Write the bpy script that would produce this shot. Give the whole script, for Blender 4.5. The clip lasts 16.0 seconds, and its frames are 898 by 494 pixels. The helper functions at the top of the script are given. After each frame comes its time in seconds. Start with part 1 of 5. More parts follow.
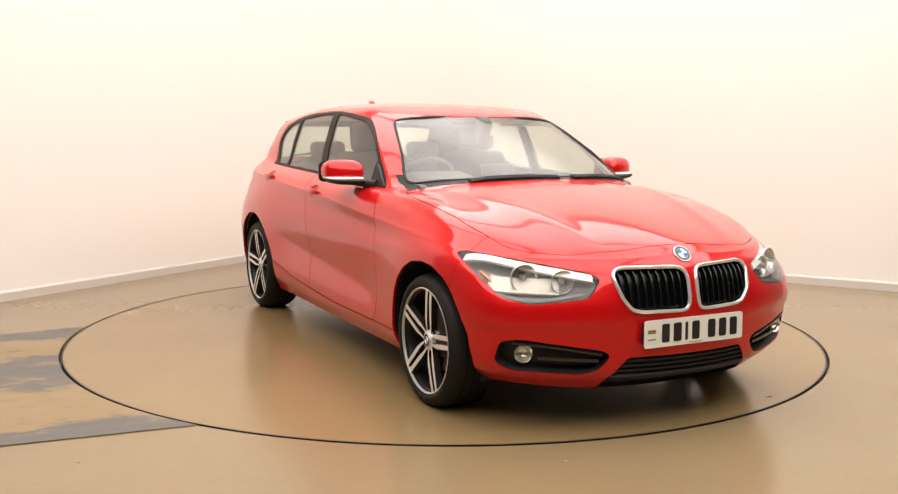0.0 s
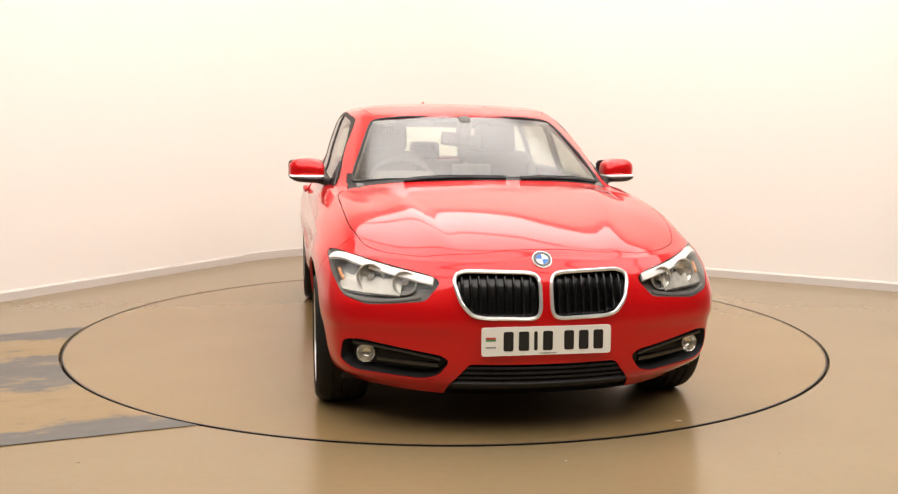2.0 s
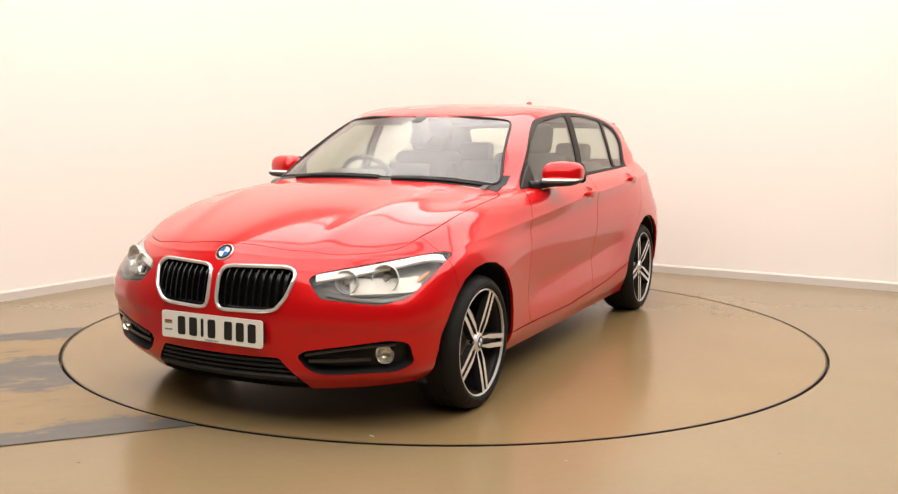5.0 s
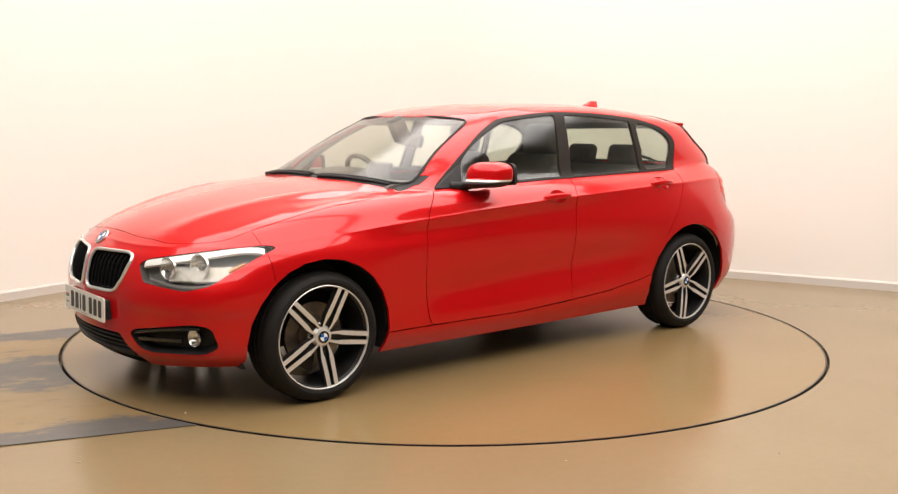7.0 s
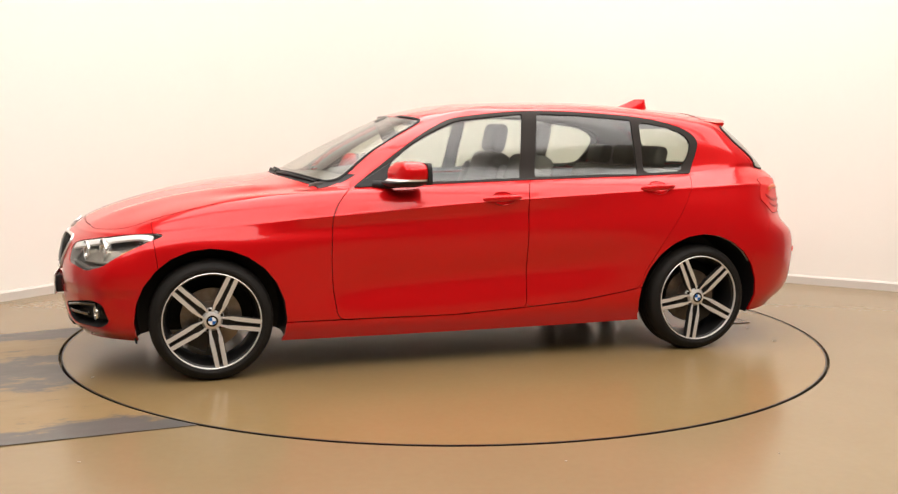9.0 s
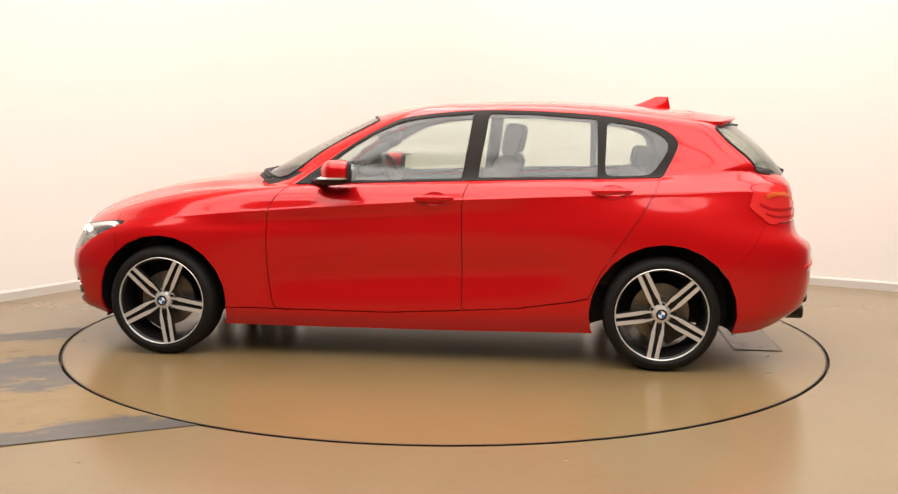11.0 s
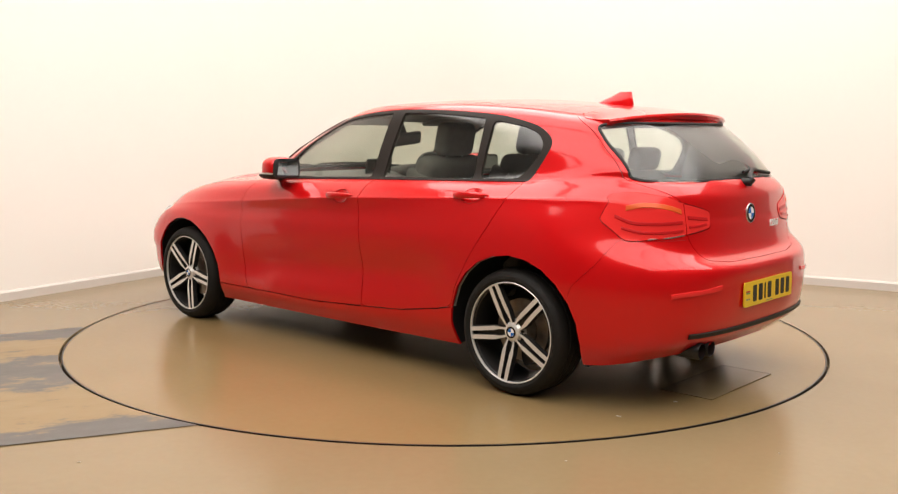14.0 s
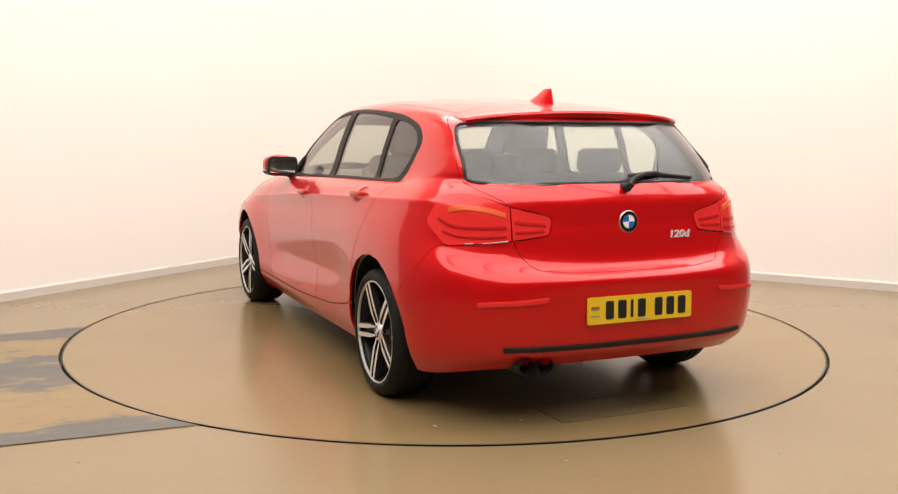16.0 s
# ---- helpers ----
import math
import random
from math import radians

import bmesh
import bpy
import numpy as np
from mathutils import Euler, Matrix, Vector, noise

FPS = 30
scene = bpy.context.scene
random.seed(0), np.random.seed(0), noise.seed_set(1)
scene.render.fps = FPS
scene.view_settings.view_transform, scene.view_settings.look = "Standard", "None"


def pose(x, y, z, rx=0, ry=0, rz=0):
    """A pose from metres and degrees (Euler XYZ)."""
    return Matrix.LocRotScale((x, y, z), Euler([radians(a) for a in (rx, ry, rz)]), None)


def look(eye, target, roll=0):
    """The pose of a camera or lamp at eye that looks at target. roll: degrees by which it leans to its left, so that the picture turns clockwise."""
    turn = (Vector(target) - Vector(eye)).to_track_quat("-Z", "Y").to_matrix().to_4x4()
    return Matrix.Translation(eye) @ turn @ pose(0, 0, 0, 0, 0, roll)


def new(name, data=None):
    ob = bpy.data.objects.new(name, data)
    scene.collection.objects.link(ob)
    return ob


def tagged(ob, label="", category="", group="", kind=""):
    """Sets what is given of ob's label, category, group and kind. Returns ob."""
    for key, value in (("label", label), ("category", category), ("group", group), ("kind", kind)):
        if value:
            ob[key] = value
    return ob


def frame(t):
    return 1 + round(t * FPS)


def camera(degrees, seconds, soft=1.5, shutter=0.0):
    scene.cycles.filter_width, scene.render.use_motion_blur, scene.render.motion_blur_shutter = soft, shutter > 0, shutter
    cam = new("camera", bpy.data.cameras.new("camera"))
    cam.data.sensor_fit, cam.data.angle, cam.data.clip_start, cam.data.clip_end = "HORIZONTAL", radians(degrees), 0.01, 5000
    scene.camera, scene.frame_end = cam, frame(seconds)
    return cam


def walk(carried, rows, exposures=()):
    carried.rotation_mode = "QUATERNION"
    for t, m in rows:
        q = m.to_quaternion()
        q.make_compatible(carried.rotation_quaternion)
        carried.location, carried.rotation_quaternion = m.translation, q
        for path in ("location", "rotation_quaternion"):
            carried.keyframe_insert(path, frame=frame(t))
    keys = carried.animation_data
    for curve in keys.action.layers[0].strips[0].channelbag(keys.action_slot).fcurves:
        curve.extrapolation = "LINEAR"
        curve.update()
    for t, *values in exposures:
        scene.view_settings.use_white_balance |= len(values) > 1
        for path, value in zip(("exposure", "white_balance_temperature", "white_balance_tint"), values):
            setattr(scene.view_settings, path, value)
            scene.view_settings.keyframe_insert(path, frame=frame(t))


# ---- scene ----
from mathutils.bvhtree import BVHTree

# ------------------------------------------------------------------ camera
EYE = Vector((0.0, -5.878, 1.241))
PAN, TILT = radians(-0.208), radians(-7.039)
AIM = EYE + Vector((-math.sin(PAN) * math.cos(TILT), math.cos(PAN) * math.cos(TILT), math.sin(TILT)))
cam = camera(50.345, 16.0, soft=1.3)
walk(cam, [(0.0, look(EYE, AIM, 0.385)), (16.0, look(EYE, AIM, 0.385))])

# turntable heading in degrees at each second; it starts from rest, then turns evenly
TURN = [(0.0, -63.07), (0.5, -65.11), (1.0, -69.06), (1.5, -74.36), (2.0, -80.55), (2.5, -86.5), (3.0, -92.6), (3.5, -98.55),
        (4.0, -104.7), (4.5, -110.6), (5.2, -118.95), (6.0, -128.6), (7.0, -140.6), (7.5, -146.3), (8.0, -152.15), (8.5, -157.85), (9.0, -163.7),
        (9.7, -171.7), (10.5, -181.2), (11.5, -192.8), (12.0, -198.8), (12.5, -204.6), (13.0, -210.6), (13.5, -216.2), (14.0, -222.2),
        (14.5, -228.0), (15.0, -234.0), (15.5, -239.75), (16.0, -245.9)]
CAR_OFF = (0.1193, 0.0355)

# ------------------------------------------------------------------ light
scene.view_settings.exposure = 0.0
world = bpy.data.worlds.new("room_air")
scene.world = world
world.use_nodes = True
world.node_tree.nodes["Background"].inputs[0].default_value = (1.0, 0.93, 0.82, 1)
world.node_tree.nodes["Background"].inputs[1].default_value = 0.05


def area_lamp(name, m, sx, sy, watts, colour):
    d = bpy.data.lights.new(name, "AREA")
    d.shape, d.size, d.size_y, d.energy, d.color = "RECTANGLE", sx, sy, watts, colour
    ob = new(name, d)
    ob.matrix_world = m
    return ob


# ------------------------------------------------------------------ materials
def mat(name, colour, rough=0.5, metal=0.0, **kw):
    m = bpy.data.materials.new(name)
    m.use_nodes = True
    b = m.node_tree.nodes["Principled BSDF"]
    b.inputs["Base Color"].default_value = (*colour, 1)
    b.inputs["Roughness"].default_value = rough
    b.inputs["Metallic"].default_value = metal
    for k, v in kw.items():
        key = k.replace("_", " ").title().replace("Ior", "IOR")
        b.inputs[key].default_value = v
    return m


def grain(m, scale, amount, dark, light, bump=0.0, detail=6.0, rough_span=None, stretch=(1, 1, 1), second=None):
    """Two scales of noise on the base colour, an optional bump and a spread of roughness."""
    t = m.node_tree
    n, l = t.nodes, t.links
    b = n["Principled BSDF"]
    co = n.new("ShaderNodeTexCoord")
    mp = n.new("ShaderNodeMapping")
    mp.inputs["Scale"].default_value = stretch
    l.new(co.outputs["Object"], mp.inputs["Vector"])
    a = n.new("ShaderNodeTexNoise")
    a.inputs["Scale"].default_value, a.inputs["Detail"].default_value = scale, detail
    l.new(mp.outputs["Vector"], a.inputs["Vector"])
    c = n.new("ShaderNodeTexNoise")
    c.inputs["Scale"].default_value, c.inputs["Detail"].default_value = second or scale * 11, 4.0
    l.new(mp.outputs["Vector"], c.inputs["Vector"])
    mx = n.new("ShaderNodeMix")
    mx.inputs["Factor"].default_value = 0.3
    l.new(a.outputs["Fac"], mx.inputs["A"])
    l.new(c.outputs["Fac"], mx.inputs["B"])
    r = n.new("ShaderNodeValToRGB")
    r.color_ramp.elements[0].position, r.color_ramp.elements[1].position = 0.5 - amount, 0.5 + amount
    r.color_ramp.elements[0].color, r.color_ramp.elements[1].color = (*dark, 1), (*light, 1)
    l.new(mx.outputs["Result"], r.inputs["Fac"])
    l.new(r.outputs["Color"], b.inputs["Base Color"])
    if rough_span:
        rr = n.new("ShaderNodeMapRange")
        rr.inputs["From Min"].default_value, rr.inputs["From Max"].default_value = 0.3, 0.7
        rr.inputs["To Min"].default_value, rr.inputs["To Max"].default_value = rough_span
        l.new(a.outputs["Fac"], rr.inputs["Value"])
        l.new(rr.outputs["Result"], b.inputs["Roughness"])
    if bump:
        bp = n.new("ShaderNodeBump")
        bp.inputs["Strength"].default_value, bp.inputs["Distance"].default_value = bump, 0.002
        l.new(c.outputs["Fac"], bp.inputs["Height"])
        l.new(bp.outputs["Normal"], b.inputs["Normal"])
    return m


def car_paint():
    m = mat("crimson_car_paint", (0.61, 0.004, 0.006), 0.36, 0.26, coat_weight=1.0, coat_ior=1.46, coat_roughness=0.07, specular_ior_level=0.1)
    t = m.node_tree
    n, l = t.nodes, t.links
    b = n["Principled BSDF"]
    co = n.new("ShaderNodeTexCoord")
    v = n.new("ShaderNodeTexVoronoi")
    v.inputs["Scale"].default_value = 1400
    l.new(co.outputs["Object"], v.inputs["Vector"])
    bp = n.new("ShaderNodeBump")
    bp.inputs["Strength"].default_value, bp.inputs["Distance"].default_value = 0.05, 0.001
    l.new(v.outputs["Distance"], bp.inputs["Height"])
    l.new(bp.outputs["Normal"], b.inputs["Normal"])
    # faint orange peel of the lacquer
    w = n.new("ShaderNodeTexNoise")
    w.inputs["Scale"].default_value = 60
    l.new(co.outputs["Object"], w.inputs["Vector"])
    cp = n.new("ShaderNodeBump")
    cp.inputs["Strength"].default_value, cp.inputs["Distance"].default_value = 0.02, 0.001
    l.new(w.outputs["Fac"], cp.inputs["Height"])
    l.new(cp.outputs["Normal"], b.inputs["Coat Normal"])
    return m


def glass(name, tint, rough=0.0, base=0.075):
    """Thin pane: clear transmission with the gloss of glass."""
    m = bpy.data.materials.new(name)
    m.use_nodes = True
    t = m.node_tree
    n, l = t.nodes, t.links
    n.clear()
    out = n.new("ShaderNodeOutputMaterial")
    tr = n.new("ShaderNodeBsdfTransparent")
    tr.inputs["Color"].default_value = (*tint, 1)
    gl = n.new("ShaderNodeBsdfGlossy")
    gl.inputs["Roughness"].default_value = rough
    lw = n.new("ShaderNodeLayerWeight")
    lw.inputs["Blend"].default_value = 0.5
    pw = n.new("ShaderNodeMath")
    pw.operation = "POWER"
    pw.inputs[1].default_value = 4.0
    l.new(lw.outputs["Facing"], pw.inputs[0])
    fr = n.new("ShaderNodeMath")
    fr.operation = "MULTIPLY_ADD"
    fr.inputs[1].default_value, fr.inputs[2].default_value = 0.9, base
    l.new(pw.outputs[0], fr.inputs[0])
    mx = n.new("ShaderNodeMixShader")
    l.new(fr.outputs[0], mx.inputs["Fac"])
    l.new(tr.outputs["BSDF"], mx.inputs[1])
    l.new(gl.outputs["BSDF"], mx.inputs[2])
    l.new(mx.outputs["Shader"], out.inputs["Surface"])
    return m


PAINT = car_paint()
GLASS = glass("window_glass", (0.76, 0.82, 0.76), rough=0.14, base=0.11)
SCREEN = glass("windscreen_glass", (0.78, 0.81, 0.73), rough=0.22, base=0.11)
REARGLASS = glass("rear_window_glass", (0.76, 0.82, 0.74), rough=0.3, base=0.095)
LENS = glass("clear_lens", (0.95, 0.95, 0.95), base=0.03)
BLACK = grain(mat("black_plastic", (0.015, 0.015, 0.016), 0.5, 0.0, specular_ior_level=0.3), 40, 0.3, (0.010, 0.010, 0.011), (0.022, 0.021, 0.021), 0.1)
GLOSSBLACK = mat("gloss_black_trim", (0.012, 0.010, 0.009), 0.12, 0.0, coat_weight=0.5)
FRAMEBLACK = mat("satin_black_frame", (0.022, 0.017, 0.014), 0.5, 0.0, specular_ior_level=0.2)
RUBBER = grain(mat("tyre_rubber", (0.02, 0.02, 0.02), 0.6, 0.0, specular_ior_level=0.2), 25, 0.3, (0.008, 0.007, 0.006), (0.018, 0.016, 0.014), 0.2, rough_span=(0.5, 0.75))
GRILLEBLACK = mat("grille_black", (0.006, 0.006, 0.006), 0.2, 0.0, specular_ior_level=0.5)
CHROME = mat("chrome", (0.85, 0.85, 0.85), 0.08, 1.0)
SATIN = mat("satin_silver", (0.75, 0.74, 0.72), 0.28, 1.0)
MACHINED = grain(mat("machined_alloy", (0.8, 0.79, 0.77), 0.34, 0.55), 60, 0.3, (0.72, 0.70, 0.67), (0.85, 0.83, 0.80))
RIMGREY = mat("dark_grey_alloy", (0.034, 0.032, 0.031), 0.35, 0.6)
STEEL = grain(mat("brake_steel", (0.3, 0.25, 0.2), 0.45, 0.9), 30, 0.3, (0.22, 0.17, 0.13), (0.42, 0.36, 0.30), stretch=(1, 1, 1))
REDLENS = mat("red_lens", (0.74, 0.030, 0.028), 0.15, 0.0, specular_ior_level=0.35)
REDDEEP = mat("red_lens_deep", (0.46, 0.012, 0.014), 0.25, 0.0, specular_ior_level=0.3)
AMBER = mat("amber_lens", (0.66, 0.10, 0.02), 0.3, 0.0, specular_ior_level=0.3)
HEADAMBER = mat("pale_amber_lens", (0.62, 0.26, 0.09), 0.3)
LAMPGREY = mat("lamp_housing", (0.17, 0.163, 0.15), 0.4, 0.3)
REFLECTOR = mat("lamp_reflector", (0.86, 0.84, 0.78), 0.16, 0.8)
LAMPSILVER = grain(mat("lamp_silver_surround", (0.5, 0.48, 0.43), 0.2, 0.6), 45, 0.3, (0.30, 0.285, 0.25), (0.66, 0.63, 0.55), 0.8)
BRIGHTFRAME = mat("bright_frame_chrome", (0.86, 0.85, 0.83), 0.16, 0.65)
WHITEBAR = mat("white_light_guide", (0.85, 0.84, 0.8), 0.25)
PLATEWHITE = mat("white_plate", (0.82, 0.80, 0.72), 0.3)
PLATEYELLOW = mat("yellow_plate", (0.80, 0.52, 0.02), 0.3)
LETTER = mat("bright_lettering", (0.8, 0.8, 0.78), 0.3, 0.4)
INK = mat("black_ink", (0.012, 0.012, 0.012), 0.4)
INKGREY = mat("grey_ink", (0.25, 0.25, 0.22), 0.5)
INKGREEN = mat("green_ink", (0.05, 0.3, 0.1), 0.5)
INKRED = mat("red_ink", (0.5, 0.05, 0.04), 0.5)
BLUE = mat("badge_blue", (0.02, 0.14, 0.45), 0.2)
BADGEWHITE = mat("badge_white", (0.85, 0.85, 0.85), 0.2)
FLECK = mat("dull_fleck_paint", (0.42, 0.36, 0.28), 0.6)
SEATCLOTH = grain(mat("anthracite_seat_cloth", (0.03, 0.03, 0.03), 0.9), 30, 0.3, (0.115, 0.104, 0.090), (0.165, 0.150, 0.130), 0.3)
DASH = grain(mat("charcoal_dashboard", (0.035, 0.035, 0.036), 0.7), 60, 0.3, (0.10, 0.093, 0.083), (0.14, 0.130, 0.117), 0.2)
LINING = grain(mat("grey_headlining", (0.42, 0.40, 0.36), 0.9), 90, 0.3, (0.30, 0.285, 0.26), (0.38, 0.36, 0.33), 0.2)
MIRRORGLASS = mat("mirror_glass", (0.85, 0.87, 0.87), 0.02, 1.0)


# ------------------------------------------------------------------ mesh helpers
def thing(name, label, category, group="", kind="", at=None):
    ob = new(name)
    ob.empty_display_size = 0.1
    if at is not None:
        ob.matrix_world = at
    return tagged(ob, label, category, group, kind)


def part(name, bm, material, parent, label="", smooth=True, sharp=35):
    me = bpy.data.meshes.new(name)
    bm.normal_update()
    if smooth:
        for f in bm.faces:
            f.smooth = True
        lim = radians(sharp)
        for e in bm.edges:
            if len(e.link_faces) == 2 and e.calc_face_angle(0) > lim:
                e.smooth = False
    bm.to_mesh(me)
    bm.free()
    for mm in material if isinstance(material, (list, tuple)) else [material]:
        me.materials.append(mm)
    ob = new(name, me)
    if parent:
        ob.parent = parent
    if label:
        ob["label"] = label
    return ob


def box(bm, size, m=None, bevel=0.0, seg=2):
    g = bmesh.ops.create_cube(bm, size=1.0, matrix=(m or Matrix()) @ Matrix.Diagonal((*size, 1)))
    if bevel:
        es = list({e for v in g["verts"] for e in v.link_edges})
        bmesh.ops.bevel(bm, geom=es, offset=bevel, segments=seg, affect="EDGES", profile=0.5)
    return bm


def boxed(size, m=None, bevel=0.0, seg=2):
    return box(bmesh.new(), size, m, bevel, seg)


def lathe(bm, profile, n=64, m=None, close=False):
    """Turns a profile of (radius, along) about the y axis."""
    m = m or Matrix()
    rings = []
    for i in range(n):
        a = 2 * math.pi * i / n
        rings.append([bm.verts.new(m @ Vector((r * math.cos(a), h, r * math.sin(a)))) for r, h in profile])
    k = len(profile)
    for i in range(n):
        p, q = rings[i], rings[(i + 1) % n]
        for j in range(k if close else k - 1):
            bm.faces.new((p[j], p[(j + 1) % k], q[(j + 1) % k], q[j]))
    return bm


def prism(bm, outline, depth, m=None):
    """A plate with the outline (u, v) in its xy plane, thick along z."""
    m = m or Matrix()
    top = [bm.verts.new(m @ Vector((u, v, depth))) for u, v in outline]
    low = [bm.verts.new(m @ Vector((u, v, 0))) for u, v in outline]
    bm.faces.new(top)
    bm.faces.new(low[::-1])
    k = len(outline)
    for i in range(k):
        j = (i + 1) % k
        bm.faces.new((low[i], low[j], top[j], top[i]))
    bmesh.ops.recalc_face_normals(bm, faces=bm.faces)
    return bm


def tube(bm, path, radius, n=10, closed=False):
    """A round bar along a path of points."""
    pts = [Vector(p) for p in path]
    k = len(pts)
    rings = []
    for i, p in enumerate(pts):
        d = (pts[(i + 1) % k] - pts[i - 1]) if closed else (pts[min(i + 1, k - 1)] - pts[max(i - 1, 0)])
        d.normalize()
        u = d.cross(Vector((0, 0, 1)) if abs(d.z) < 0.9 else Vector((1, 0, 0))).normalized()
        w = d.cross(u)
        r = radius(i / max(1, k - 1)) if callable(radius) else radius
        rings.append([bm.verts.new(p + (u * math.cos(2 * math.pi * j / n) + w * math.sin(2 * math.pi * j / n)) * r) for j in range(n)])
    for i in range(k if closed else k - 1):
        a, b = rings[i], rings[(i + 1) % k]
        for j in range(n):
            bm.faces.new((a[j], a[(j + 1) % n], b[(j + 1) % n], b[j]))
    if not closed:
        bm.faces.new(rings[0][::-1])
        bm.faces.new(rings[-1])
    bmesh.ops.recalc_face_normals(bm, faces=bm.faces)
    return bm


def smooth_loop(pts, per=6, closed=True):
    """Catmull-Rom through 2D points."""
    k = len(pts)
    out = []
    for i in range(k if closed else k - 1):
        if closed:
            p0, p1, p2, p3 = (Vector(pts[(i + d) % k]) for d in (-1, 0, 1, 2))
        else:
            p0, p1, p2, p3 = (Vector(pts[min(max(i + d, 0), k - 1)]) for d in (-1, 0, 1, 2))
        for j in range(per):
            t = j / per
            out.append(tuple(0.5 * ((2 * p1) + (p2 - p0) * t + (2 * p0 - 5 * p1 + 4 * p2 - p3) * t * t + (3 * p1 - p0 - 3 * p2 + p3) * t ** 3)))
    if not closed:
        out.append(tuple(pts[-1]))
    return out


def rounded(pts, r, seg=5):
    """A polygon whose corners are rounded by about r."""
    out = []
    k = len(pts)
    for i in range(k):
        a, b, c = Vector(pts[i - 1]), Vector(pts[i]), Vector(pts[(i + 1) % k])
        rr = r[i] if isinstance(r, (list, tuple)) else r
        d1, d2 = min(rr, (a - b).length * 0.45), min(rr, (c - b).length * 0.45)
        p, q = b + (a - b).normalized() * d1, b + (c - b).normalized() * d2
        for j in range(seg + 1):
            t = j / seg
            out.append(tuple(p * (1 - t) ** 2 + b * 2 * t * (1 - t) + q * t * t))
    return out


# ------------------------------------------------------------------ the room
CORNER = Vector((-1.126, 4.181, 0))
LEFT_DIR, RIGHT_DIR = Vector((-0.5208, -0.8537, 0)), Vector((0.8681, -0.4963, 0))
RING_R = 2.237
WALL_H = 4.4

WALLPAINT = grain(mat("cream_wall_paint", (0.80, 0.74, 0.66), 0.75), 0.8, 0.4, (0.84, 0.800, 0.742), (0.865, 0.823, 0.765), 0.05, second=40)
# grey tone stands in for the unlit room that the car reflects
DARKWALL = grain(mat("unlit_wall_grey", (0.06, 0.055, 0.05), 0.8), 0.8, 0.4, (0.15, 0.14, 0.125), (0.19, 0.178, 0.16), 0.05, second=40)
CEILPAINT = grain(mat("white_ceiling_paint", (0.85, 0.84, 0.82), 0.8), 0.8, 0.4, (0.83, 0.82, 0.80), (0.86, 0.85, 0.83), 0.05, second=40)
SKIRT = grain(mat("white_gloss_skirting", (0.60, 0.56, 0.51), 0.4), 3, 0.4, (0.58, 0.54, 0.49), (0.64, 0.60, 0.55), 0.05, second=40)
FLOOR = grain(mat("brown_resin_floor", (0.3, 0.24, 0.17), 0.21, 0.0, specular_ior_level=0.4), 1.1, 0.35, (0.215, 0.154, 0.080), (0.264, 0.194, 0.106), 0.0, second=28)
DISC = grain(mat("brown_resin_disc", (0.3, 0.24, 0.17), 0.21, 0.0, specular_ior_level=0.4), 1.4, 0.35, (0.215, 0.144, 0.062), (0.262, 0.180, 0.084), 0.0, second=30)
HATCH = grain(mat("worn_hatch_steel", (0.12, 0.10, 0.08), 0.24), 6, 0.3, (0.165, 0.115, 0.055), (0.20, 0.142, 0.072), 0.0)
STEELRING = mat("dark_steel_edge", (0.05, 0.045, 0.04), 0.4, 0.7)


